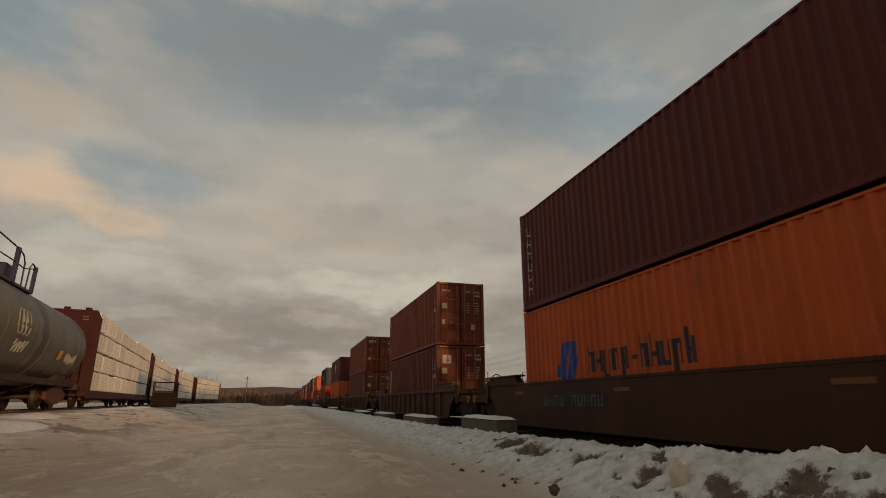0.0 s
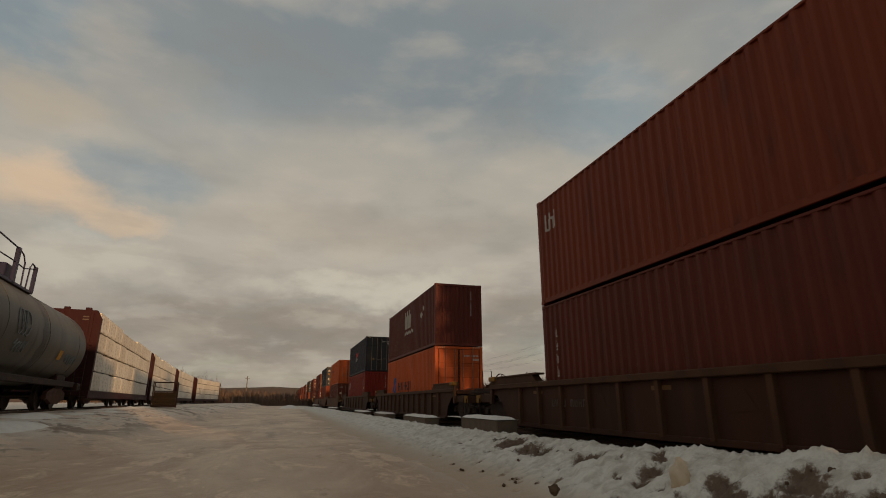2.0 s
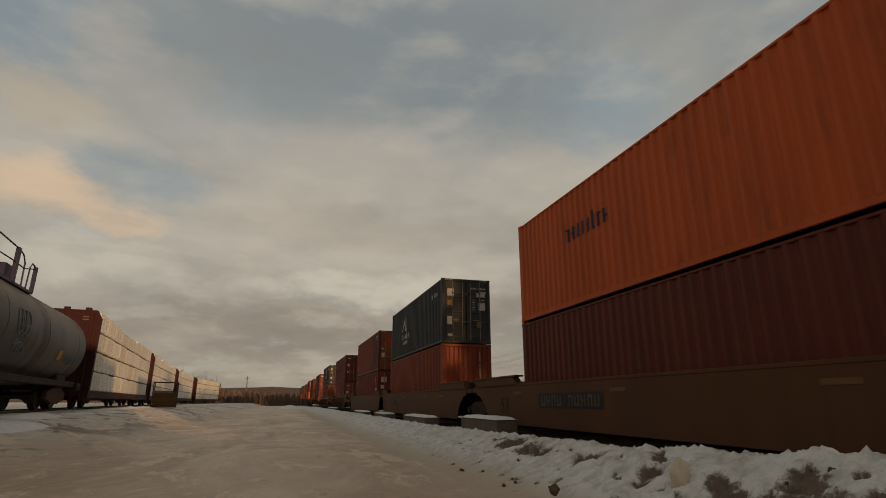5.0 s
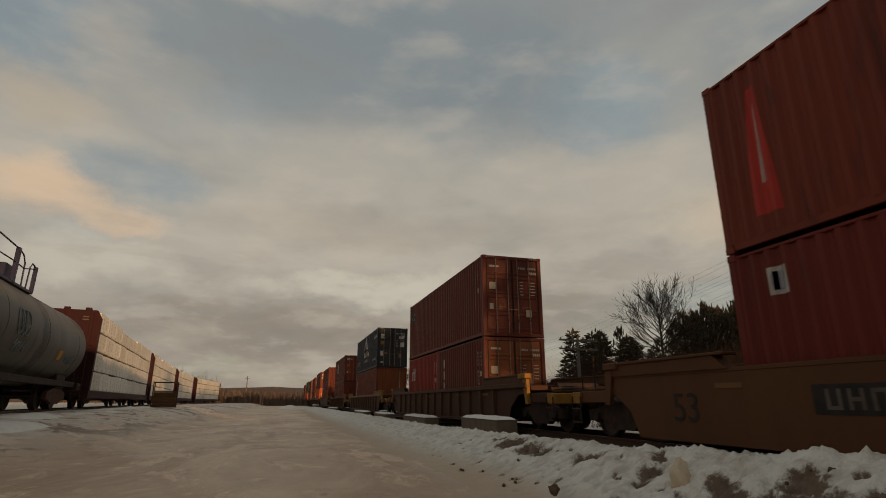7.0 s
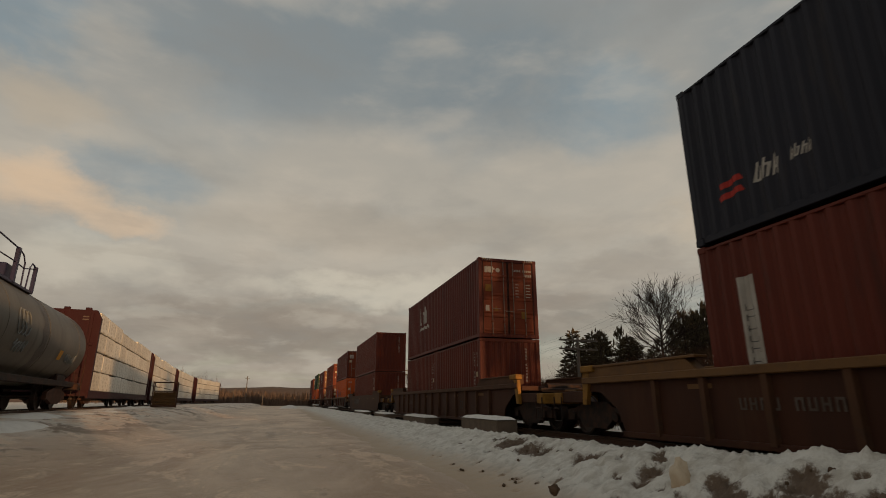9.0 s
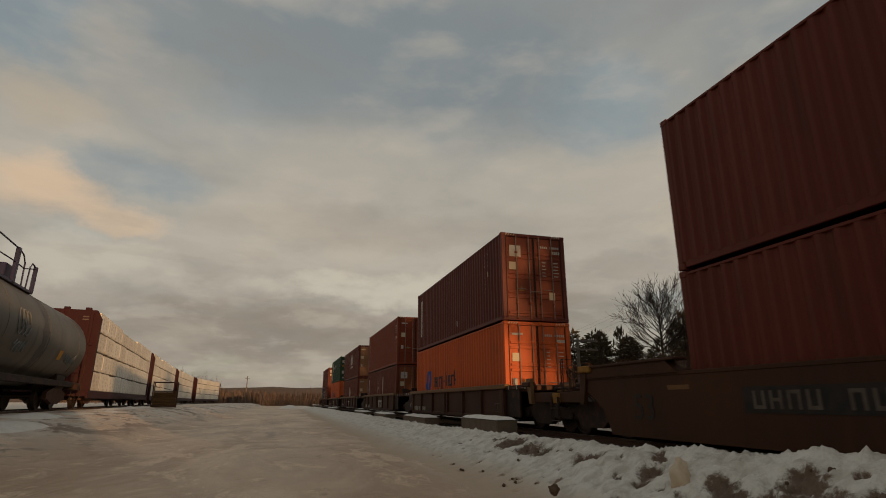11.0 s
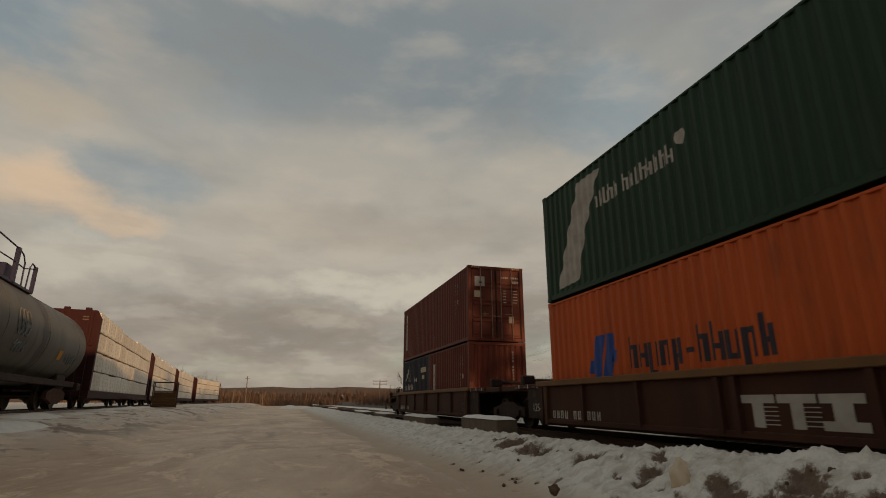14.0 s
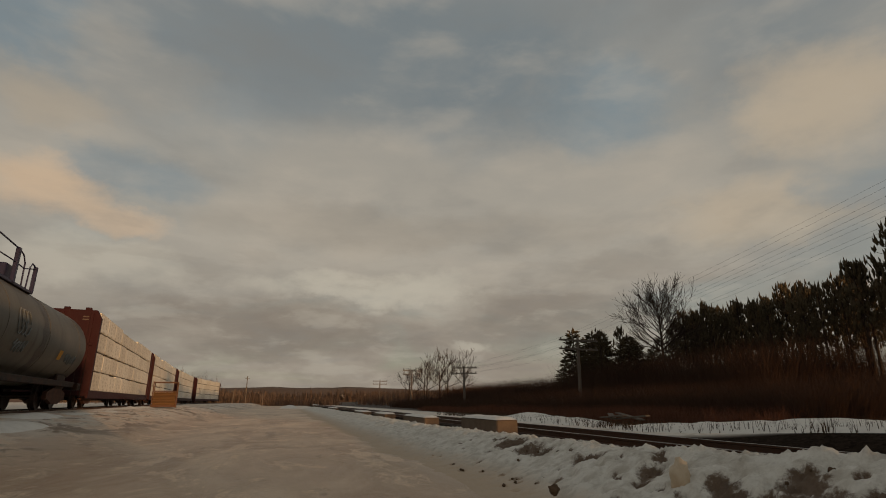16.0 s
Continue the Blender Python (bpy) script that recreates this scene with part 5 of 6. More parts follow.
def lumber_car(x, y, turn, length, top=4.12, ragged=False, near_end=True):
    """A centre-beam car with bulkheads, loaded with wrapped packs; the origin is at the near end of its load, on the rail top."""
    m = Matrix.Translation((x, y, SIDE_RAIL)) @ Matrix.Rotation(radians(turn), 4, "Z")
    car = thing("lumber_car", "dark red centre-beam rail car loaded with wrapped lumber", "rail car", "standing lumber cars", at=m)
    deck = 0.72
    part("deck", Geo().box(-1.42, 1.42, -0.4, length + 0.4, deck - 0.22, deck, 0.02), BEAM_RED, car)
    part("side_sill", Geo().box(1.36, 1.45, -0.4, length + 0.4, deck - 0.30, deck + 0.02, 0.01), BEAM_RED, car)
    part("centre_beam", Geo().box(-0.06, 0.06, 0, length, deck, top - 0.05), BEAM_RED, car)
    for e, yy in ((-1, -0.32), (1, length + 0.06)):
        b = Geo().prism([(-1.45, deck), (1.45, deck), (1.45, top - 0.35), (1.25, top), (-1.25, top), (-1.45, top - 0.35)], 1, yy, yy + 0.26)
        w = part("bulkhead", b, BEAM_RED, car)
        ribs = Geo().box(-1.3, 1.3, yy - 0.05, yy, 2.6, 2.72, 0.01)
        part("crossbar", ribs, BEAM_RED, w)
        for xx in (-1.1, 0.0, 1.1):
            part("bulkhead_rib", Geo().box(xx - 0.06, xx + 0.06, yy - 0.05 if e < 0 else yy + 0.26, yy if e < 0 else yy + 0.31, deck + 0.1, top - 0.1, 0.01), BEAM_RED, w)
        for z in (3.80, 3.68):
            part("marking", Geo().box(0.75, 0.98, yy - 0.006, yy - 0.002, z, z + 0.05), FADED, w)
    pin = Geo().box(-0.12, 0.12, -0.05, 0.05, 0, 0.12, 0.02).mesh("top_bracket", BEAM_RED)
    for xx in (-0.8, 0.1, 0.9):
        part("top_bracket", pin, BEAM_RED, car, at=pose(xx, -0.2, top - 0.005))
    # four rows of packs on the side that is seen, some lower at the top
    rows, cols = 4, max(5, int(length / 1.9))
    ph, pl = (top - 0.06 - deck) / rows, length / cols
    for side in (1, -1):
        for r in range(rows):
            for c in range(cols):
                low = r == rows - 1 and (c in (3, 4, 5) if ragged else c % 5 == 2)
                h = ph * (0.80 if low else 1.0 - random.uniform(0, 0.07)) - 0.03
                me = Geo().box(-0.66, 0.66, 0.0, pl - 0.025, 0, h, 0.02).mesh("lumber_pack", LUMBER)
                part("lumber_pack", me, LUMBER, car, at=pose(side * (0.72 + random.uniform(-0.008, 0.008)), c * pl, deck + 0.03 + r * ph, 0, 0, random.uniform(-0.1, 0.1)))
                strip = Geo().box(-0.6, 0.64, 0.4, 0.5, -0.035, 0.0)
                if side > 0 and r:
                    part("spacer", strip, STEEL_DARK, car, at=pose(0.72, c * pl + 0.2, deck + 0.03 + r * ph))
    for yy in (1.6, length - 1.6):
        side_truck(car, yy)
    part("centre_sill", Geo().box(-0.3, 0.3, -1.3, length + 1.3, 0.35, deck - 0.2, 0.02), STEEL_DARK, car)
    return car


lumber_car(-9.33, 26.4, 6.1, 20.2, ragged=True)
lumber_car(-11.75, 49.0, 5.2, 20.6)
lumber_car(-13.75, 72.2, 3.6, 21.0)
lumber_car(-15.1, 97.5, -3.0, 22.5)


def tank_car():
    """A long grey tank car with a railed platform on its top; origin on the rail top at its far head."""
    m = Matrix.Translation((-9.2, 24.9, SIDE_RAIL)) @ Matrix.Rotation(radians(6.1), 4, "Z")
    car = thing("tank_car", "dull grey tank car with stains and chalk scrawl", "rail car", at=m)
    r, zc, n = 1.45, 2.25, 16.0
    prof = [(-n, 0.02)] + [(-n + 0.55 * (1 - math.cos(a)), r * math.sin(a)) for a in [k * math.pi / 16 for k in range(1, 9)]]
    prof += [(-0.55 + 0.55 * math.sin(a), r * math.cos(a)) for a in [k * math.pi / 16 for k in range(0, 8)]] + [(0.0, 0.02)]
    part("tank", Geo().lathe(prof, 1, (0, 0, zc), 48), TANK_GREY, car, smooth=True)
    for y in (-1.6, -5.6, -9.3):
        part("tank_seam", Geo().lathe([(y - 0.03, r + 0.002), (y - 0.025, r + 0.008), (y + 0.025, r + 0.008), (y + 0.03, r + 0.002)], 1, (0, 0, zc), 48), TANK_GREY, car, smooth=True)
    # stain below the hatch: a strip of tank wall
    g = Geo()
    for k in range(24):
        a = radians(60 - k * 5)
        w = 0.30 + 0.18 * noise.noise((k * 0.4, 1, 2))
        g.v += [(math.cos(a) * (r + 0.004), -6.0 - w, zc + math.sin(a) * (r + 0.004)), (math.cos(a) * (r + 0.004), -6.0 + w * 0.8, zc + math.sin(a) * (r + 0.004))]
    g.f = [(2 * k, 2 * k + 1, 2 * k + 3, 2 * k + 2) for k in range(23)]
    part("stain", g, TANK_BAND, car)

    def on_tank(y, a, lift=0.012):
        return (math.cos(a) * (r + lift), y, zc + math.sin(a) * (r + lift))
    for cy in (-8.4, -8.1, -7.8):
        part("chalk_scrawl", Geo().tube([on_tank(cy + 0.22 * math.cos(k * 0.6), 0.08 + 0.24 * math.sin(k * 0.6)) for k in range(11)], 0.02, 5), CHALK, car)
    part("chalk_scrawl", Geo().tube([on_tank(-8.4 + k * 0.08, -0.35 + 0.12 * math.sin(k * 2.2)) for k in range(13)], 0.025, 5), CHALK, car)
    part("chalk_scrawl", Geo().tube([on_tank(-3.1 + k * 0.09, -0.35 + 0.12 * math.sin(k * 1.9)) for k in range(17)], 0.02, 5), CHALK, car)
    part("placard", Geo().add([on_tank(y, a, 0.015) for y, a in ((-4.0, -0.42), (-3.6, -0.42), (-3.6, -0.2), (-4.0, -0.2))], [(0, 1, 2, 3)]), YELLOW, car, "small yellow placard")
    part("side_sill", Geo().box(1.0, 1.22, -n + 0.2, -0.2, 0.82, 1.02, 0.02), STEEL_DARK, car)
    part("side_sill", Geo().box(-1.22, -1.0, -n + 0.2, -0.2, 0.82, 1.02, 0.02), STEEL_DARK, car)
    part("end_sill", Geo().box(-1.35, 1.35, -0.35, 0.35, 0.72, 0.98, 0.03), STEEL_DARK, car)
    part("saddle", Geo().box(-1.1, 1.1, -2.4, -1.2, 0.72, 1.25, 0.04), STEEL_DARK, car)
    part("saddle", Geo().box(-1.1, 1.1, -n + 1.2, -n + 2.4, 0.72, 1.25, 0.04), STEEL_DARK, car)
    part("coupler", Geo().box(-0.14, 0.14, 0.3, 1.1, 0.7, 0.95, 0.03), STEEL_DARK, car)
    for y in (-2.0, -n + 2.0):
        side_truck(car, y)
    lad = Geo()
    for x in (1.12, 1.42):
        lad.tube([(x, -0.1, 0.35), (x, -0.1, 2.1)], 0.018, 6)
    for k in range(5):
        lad.tube([(1.12, -0.1, 0.5 + k * 0.35), (1.42, -0.1, 0.5 + k * 0.35)], 0.014, 6)
    part("end_ladder", lad, STEEL_DARK, car)
    # platform, hatch and railings
    top = zc + r - 0.30
    part("platform", Geo().box(-0.9, 0.95, -10.35, -6.30, top + 0.02, top + 0.10, 0.01), BLUE_STEEL, car)
    part("hatch", Geo().lathe([(top, 0.45), (top + 0.32, 0.45), (top + 0.36, 0.4), (top + 0.42, 0.2)], 2, (0.1, -8.75, 0), 20), BLUE_STEEL, car, smooth=True)
    part("valve_box", Geo().box(0.45, 0.80, -8.30, -7.85, top + 0.1, top + 0.55, 0.02), BLUE_STEEL, car)
    for x in (0.92, -0.72):
        post = Geo().box(x - 0.05, x + 0.05, -6.40, -6.30, top + 0.05, top + 0.86, 0.01)
        part("rail_post", post, BLUE_STEEL, car)
        post = Geo().box(x - 0.05, x + 0.05, -8.10, -7.95, top + 0.05, top + 1.05, 0.01)
        part("rail_post", post, BLUE_STEEL, car)
        part("hand_rail", Geo().tube([(x, -6.35, top + 0.84), (x, -6.70, top + 0.89), (x, -6.85, top + 0.76), (x, -6.90, top + 0.10)], 0.022, 6), BLUE_STEEL, car)
        part("hand_rail", Geo().tube([(x, -8.00, top + 1.04), (x, -7.55, top + 0.94), (x, -7.35, top + 0.76), (x, -7.30, top + 0.10)], 0.022, 6), BLUE_STEEL, car)
        part("hand_rail", Geo().tube([(x, -8.00, top + 1.02), (x, -9.55, top + 1.06), (x, -10.25, top + 0.92)], 0.022, 6), BLUE_STEEL, car)
        part("mid_rail", Geo().tube([(x, -6.35, top + 0.80), (x, -7.35, top + 0.60), (x, -8.05, top + 0.63), (x, -10.25, top + 0.59)], 0.018, 6), BLUE_STEEL, car)


tank_car()


def side_track():
    """The siding under the standing train, in three straight lengths."""
    pts = [(-4.2, -24.0), (-7.35, 5.5), (-9.33, 26.4), (-11.6, 49.0), (-13.7, 72.0), (-15.1, 97.5), (-13.9, 121.0), (-9, 170.0)]
    t = thing("side_track", "railway siding with worn rails half buried in snow", "track", kind="structure")
    for (xa, ya), (xb, yb) in zip(pts, pts[1:]):
        d = Vector((xb - xa, yb - ya, 0))
        m = Matrix.Translation((xa, ya, SIDE_RAIL)) @ Matrix.Rotation(math.atan2(-d.x, d.y), 4, "Z")
        for s in (-1, 1):
            c = s * 0.7525
            prof = [(-0.07, -0.17), (0.07, -0.17), (0.012, -0.14), (0.012, -0.05), (0.036, -0.04), (0.036, 0.0), (-0.036, 0.0), (-0.036, -0.04), (-0.012, -0.05), (-0.012, -0.14)]
            part("rail", Geo().prism([(c + a, b) for a, b in prof], 1, 0, d.length), RAIL_STEEL, t, at=m)
        if ya > 0 and ya < 60:
            me = Geo().box(-1.25, 1.25, -0.11, 0.11, -0.165, -0.05, 0.01).mesh("sleeper", SLEEPER)
            for i in range(int(d.length / 0.6)):
                part("sleeper", me, SLEEPER, t, at=m @ pose(0, 0.3 + i * 0.6, -0.06))


side_track()


def crate():
    """A caged pallet of firewood-like planks on the ice."""
    m = pose(-7.15, 38.2, 0.66, 0, 0, 8)
    ob = thing("wood_cage", "rusty steel cage crate filled with yellow planks", "crate", at=m)
    w, d, h = 1.35, 1.2, 1.55
    for sx in (-1, 1):
        for sy in (-1, 1):
            part("post", Geo().box(sx * w / 2 - 0.03, sx * w / 2 + 0.03, sy * d / 2 - 0.03, sy * d / 2 + 0.03, 0, h, 0.006), RAIL_STEEL, ob)
    for z in (0.12, 0.98, h - 0.03):
        for sy in (-1, 1):
            part("rail", Geo().box(-w / 2, w / 2, sy * d / 2 - 0.025, sy * d / 2 + 0.025, z - 0.025, z + 0.025, 0.005), RAIL_STEEL, ob)
        for sx in (-1, 1):
            part("rail", Geo().box(sx * w / 2 - 0.024, sx * w / 2 + 0.024, -d / 2 + 0.03, d / 2 - 0.03, z - 0.024, z + 0.024, 0.005), RAIL_STEEL, ob)
    part("base", Geo().box(-w / 2, w / 2, -d / 2, d / 2, 0.02, 0.10, 0.01), RAIL_STEEL, ob)
    for r in range(9):
        for c in range(2):
            part("plank", Geo().box(-w / 2 + 0.04, w / 2 - 0.04, -0.26, 0.26, 0, 0.085, 0.01), WOOD, ob, at=pose(0, -0.28 + c * 0.55 + random.uniform(-0.02, 0.02), 0.11 + r * 0.09, 0, 0, random.uniform(-2.5, 2.5)))


crate()


# ---------------------------------------------------------------- beyond the track
CONCRETE = material("weathered concrete", (0.15, 0.112, 0.082), 0.85, 0.0, (0.09, 0.066, 0.05), 0.7, 3.0, bump=0.3)
CAP_SNOW = material("old snow", (0.72, 0.69, 0.64), 0.8, 0.0, (0.54, 0.49, 0.44), 0.5, 3.0, bump=0.35)
NEEDLES = material("dark pine needles", (0.062, 0.049, 0.028), 0.9, 0.0, (0.092, 0.066, 0.036), 0.7, 0.6, grain=9.0, varied=0.4)
BARK = material("grey-brown bark", (0.050, 0.034, 0.025), 0.9, 0.0, (0.028, 0.02, 0.014), 0.6, 6.0, (1, 1, 0.3), bump=0.4)
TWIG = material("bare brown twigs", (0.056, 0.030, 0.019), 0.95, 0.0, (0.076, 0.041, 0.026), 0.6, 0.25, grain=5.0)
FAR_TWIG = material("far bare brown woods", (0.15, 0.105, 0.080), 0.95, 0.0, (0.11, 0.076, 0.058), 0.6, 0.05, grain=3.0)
RED_TWIG = material("reddish dry stems", (0.15, 0.062, 0.036), 0.9, 0.0, (0.09, 0.04, 0.024), 0.6, 0.4, grain=5.0)
DRY = material("grey-brown dry stems", (0.075, 0.05, 0.032), 0.9, 0.0, (0.04, 0.026, 0.018), 0.6, 0.8, grain=6.0)
POLE_WOOD = material("grey weathered pole wood", (0.14, 0.115, 0.095), 0.85, 0.0, (0.08, 0.065, 0.053), 0.6, 3.0, (1, 1, 0.1), bump=0.3)


def concrete_block(x, y, length, top):
    """A low slab-topped block with a cap of snow."""
    z = ground_height(x, y) - 0.05
    ob = thing("concrete_block", "low concrete block with a cap of snow beside the track", "block", "blocks beside the track", at=pose(x, y, z))
    h = top - z
    part("body", Geo().box(-0.3, 0.3, 0, length, 0, h - 0.06, 0.03), CONCRETE, ob)
    g = Geo()
    n, w = 16, 5
    for i in range(n + 1):
        for j in range(w + 1):
            u, v = i / n, j / w
            edge = min(u, 1 - u, (0.5 - abs(v - 0.5)) * 0.35) * 12
            g.v.append((-0.33 + v * 0.66, -0.03 + u * (length + 0.06), h - 0.062 + 0.085 * min(1, edge) + 0.02 * noise.noise((u * 9 + x, v * 3 + y, 0)) * min(1, edge)))
    g.f = [(i * (w + 1) + j, i * (w + 1) + j + 1, (i + 1) * (w + 1) + j + 1, (i + 1) * (w + 1) + j) for i in range(n) for j in range(w)]
    part("snow_cap", g, CAP_SNOW, ob, "cap of old snow", True)


for y, length, top in ((13.6, 3.0, 0.60), (21.2, 4.0, 0.46), (30.0, 3.6, 0.41), (38.5, 5.0, 0.38), (62.0, 7.0, 0.38), (95.0, 12.0, 0.5)):
    concrete_block(5.75, y, length, top)


def pole(x, y, top, lean=0.0, arms=2):
    z = ground_height(x, y)
    ob = thing("telegraph_pole", "weathered wooden telegraph pole with two crossarms", "pole", "telegraph poles along the track", at=pose(x, y, z - 0.1, 0, lean))
    h = top - z
    part("shaft", Geo().tube([(0, 0, 0), (0, 0, h * 0.5), (0, 0, h)], [0.14, 0.12, 0.095], 10), POLE_WOOD, ob)
    for k in range(arms):
        zz = h - 0.22 - k * 0.62
        arm = part("crossarm", Geo().box(-1.55, 1.55, -0.17, -0.07, zz - 0.06, zz + 0.06, 0.01), POLE_WOOD, ob)
        for xx in (-1.4, -0.9, -0.45, 0.45, 0.9, 1.4):
            part("insulator", Geo().lathe([(zz + 0.06, 0.02), (zz + 0.10, 0.045), (zz + 0.17, 0.04), (zz + 0.19, 0.015)], 2, (xx, -0.12, 0), 8), POLE_WOOD, arm)
    return ob


POLES = [(20.0, 7.0, 8.9), (20.0, 34.1, 5.55), (20.0, 59.5, 5.1), (20.0, 87.0, 6.2), (20.0, 117.0, 5.6)]
for (x, y, top), lean in zip(POLES, (0, 1.0, -1.0, 1.5, 0)):
    pole(x, y, top, lean)


def wires():
    ob = thing("overhead_wires", "thin dark wires strung between telegraph poles", "wire")
    for (xa, ya, ta), (xb, yb, tb) in zip(POLES, POLES[1:]):
        for k in (0, 1):
            for dx in (-1.4, -0.9, 0.9, 1.4):
                a, b = Vector((xa + dx, ya - 0.12, ta - 0.15 - k * 0.5)), Vector((xb + dx, yb - 0.12, tb - 0.15 - k * 0.62))
                pts = [a.lerp(b, s / 8) - Vector((0, 0, 0.5 * 4 * (s / 8) * (1 - s / 8) * 0.5)) for s in range(9)]
                part("wire", Geo().tube(pts, 0.0032, 4), BLACK, ob)


wires()


def limb(geo, p, d, length, r, depth, rng, spread=0.55, up=0.12, thin=0.011):
    """Grows a branch and its side branches."""
    n = 4
    pts, rad = [p], [r]
    for k in range(n):
        d = (d + Vector((rng.uniform(-1, 1), rng.uniform(-1, 1), rng.uniform(-0.4, 1))) * 0.07 + Vector((0, 0, up * 0.4))).normalized()
        p = p + d * (length / n)
        pts.append(p)
        rad.append(max(thin, r * (1 - 0.55 * (k + 1) / n)))
    geo.tube(pts, rad, 6 if r > 0.05 else (4 if r > 0.02 else 3))
    if depth <= 0:
        return
    for k in range(rng.choice((3, 4, 4, 5))):
        i = rng.randint(1, n)
        side = Vector((rng.uniform(-1, 1), rng.uniform(-1, 1), rng.uniform(-1, 1)))
        side = (side - d * side.dot(d)).normalized()
        a = rng.uniform(0.6, 1.2) * spread
        limb(geo, pts[i], d * math.cos(a) + side * math.sin(a), length * rng.uniform(0.5, 0.75), max(thin, rad[i] * 0.6), depth - 1, rng, spread, up, thin)


def bare_tree(x, y, height, seed, spread=0.55, depth=3, limbs=15, label="large bare deciduous tree with a wide fan of branches", fork=0.34, reach=0.32):
    """A trunk that forks into leaders, with limbs that sweep out and up into fine twigs. fork: where the crown begins, as a part of the height."""
    rng = random.Random(seed)
    z = ground_height(x, y)
    ob = thing("bare_tree", label, "tree", "bare trees", at=pose(x, y, z - 0.05))
    pts = [Vector((0.02 * height * noise.noise((k * 0.7, seed, 0)), 0.02 * height * noise.noise((k * 0.7, seed, 4)), height * 0.74 * k / 9)) for k in range(10)]
    rad = [height * 0.024 * (1 - 0.095 * k) for k in range(10)]
    part("trunk", Geo().tube(pts, rad, 10), BARK, ob)
    c = Geo()
    for k in range(limbs):
        s = k / (limbs - 1)
        i = fork / 0.74 * 9 + (9 - fork / 0.74 * 9) * s
        j = min(8, int(i))
        p = pts[j].lerp(pts[j + 1], i - j)
        a = k * 2.4 + rng.uniform(-0.4, 0.4)
        tilt = radians(70 - 46 * s) * rng.uniform(0.75, 1.15)
        d = Vector((math.cos(a) * math.sin(tilt), math.sin(a) * math.sin(tilt), math.cos(tilt)))
        limb(c, p, d, height * reach * (1.0 - 0.25 * s) * rng.uniform(0.85, 1.1), max(0.02, rad[j] * 0.55), depth, rng, spread, 0.10, 0.009)
    part("crown", c, BARK, ob)


bare_tree(25.5, 31.9, 8.4, 23, 0.56, 3, 26, fork=0.42, reach=0.25)


def tuft(geo, p, d, length, r, sides=5):
    """A spindle of needles."""
    d = d.normalized()
    u = d.cross(Vector((0.3, 0.9, 0.1))).normalized()
    w = d.cross(u)
    ring = [p + d * length * 0.4 + (u * math.cos(k * math.tau / sides) + w * math.sin(k * math.tau / sides)) * r for k in range(sides)]
    vs = [p, *ring, p + d * length]
    geo.add(vs, [(0, 1 + (k + 1) % sides, 1 + k) for k in range(sides)] + [(sides + 1, 1 + k, 1 + (k + 1) % sides) for k in range(sides)])


def pine_meshes(seed, height, bare, width, spruce=False):
    """Trunk, crown and boughs of a conifer; bare: the part of its height without needles."""
    rng = random.Random(seed)
    trunk = Geo().tube([(0, 0, 0), (rng.uniform(-0.1, 0.1), rng.uniform(-0.1, 0.1), height * 0.5), (0, 0, height * 0.97)], [height * 0.014, height * 0.010, 0.02], 8)
    crown, dead = Geo(), Geo()
    z = height * bare
    while z < height * 0.975:
        s = (z / height - bare) / (1 - bare)
        reach = width * ((1 - s) ** (0.75 if spruce else 0.5)) * (0.75 if s > 0.12 or spruce else 0.55) + 0.12
        for k in range(8 if spruce else rng.choice((4, 5, 6))):
            a = rng.uniform(0, math.tau)
            out = Vector((math.cos(a), math.sin(a), 0))
            length = reach * rng.uniform(0.45, 1.15)
            base = Vector((0, 0, z + rng.uniform(-0.12, 0.12)))
            tip = base + out * length + Vector((0, 0, length * (0.45 if not spruce else -0.12) + 0.05))
            dead.tube([base, tip], [0.02, 0.008], 3)
            n = max(2, int(length / 0.24))
            for i in range(1, n + 1):
                q = base.lerp(tip, i / n)
                for j in range(1 if not spruce else 2):
                    lean = Vector((rng.uniform(-0.35, 0.35), rng.uniform(-0.35, 0.35), 1.0 if not spruce else 0.25)) + out * (0.2 if not spruce else 0.9)
                    tuft(crown, q + Vector((rng.uniform(-0.12, 0.12), rng.uniform(-0.12, 0.12), rng.uniform(-0.1, 0.06))), lean, rng.uniform(0.24, 0.5), rng.uniform(0.035, 0.065) if not spruce else rng.uniform(0.05, 0.085), 5)
            if not spruce:
                tuft(crown, tip - Vector((0, 0, 0.1)), Vector((rng.uniform(-0.12, 0.12), rng.uniform(-0.12, 0.12), 1)), rng.uniform(0.4, 0.75), rng.uniform(0.06, 0.09), 6)
        z += 0.30 if not spruce else 0.24
    for k in range(0 if spruce else 9):
        a, q = rng.uniform(0, math.tau), rng.uniform(0.05, 0.55)
        tuft(crown, Vector((math.cos(a) * q, math.sin(a) * q, height * 0.95 - q * 0.9)), Vector((math.cos(a) * 0.1, math.sin(a) * 0.1, 1)), rng.uniform(0.5, 0.95), rng.uniform(0.06, 0.09), 6)
    for k in range(3):
        tuft(crown, Vector((rng.uniform(-0.1, 0.1), rng.uniform(-0.1, 0.1), height * 0.95 - 0.1 * k)), Vector((rng.uniform(-0.15, 0.15), rng.uniform(-0.15, 0.15), 1)), 0.6, 0.09)
    z = height * 0.12
    while z < height * bare:
        a = rng.uniform(0, math.tau)
        dead.tube([(0, 0, z), (math.cos(a) * width * 0.8, math.sin(a) * width * 0.8, z + 0.1)], [0.018, 0.006], 3)
        z += 0.22
    return trunk.mesh("trunk", BARK), crown.mesh("crown", NEEDLES), dead.mesh("bough", BARK)


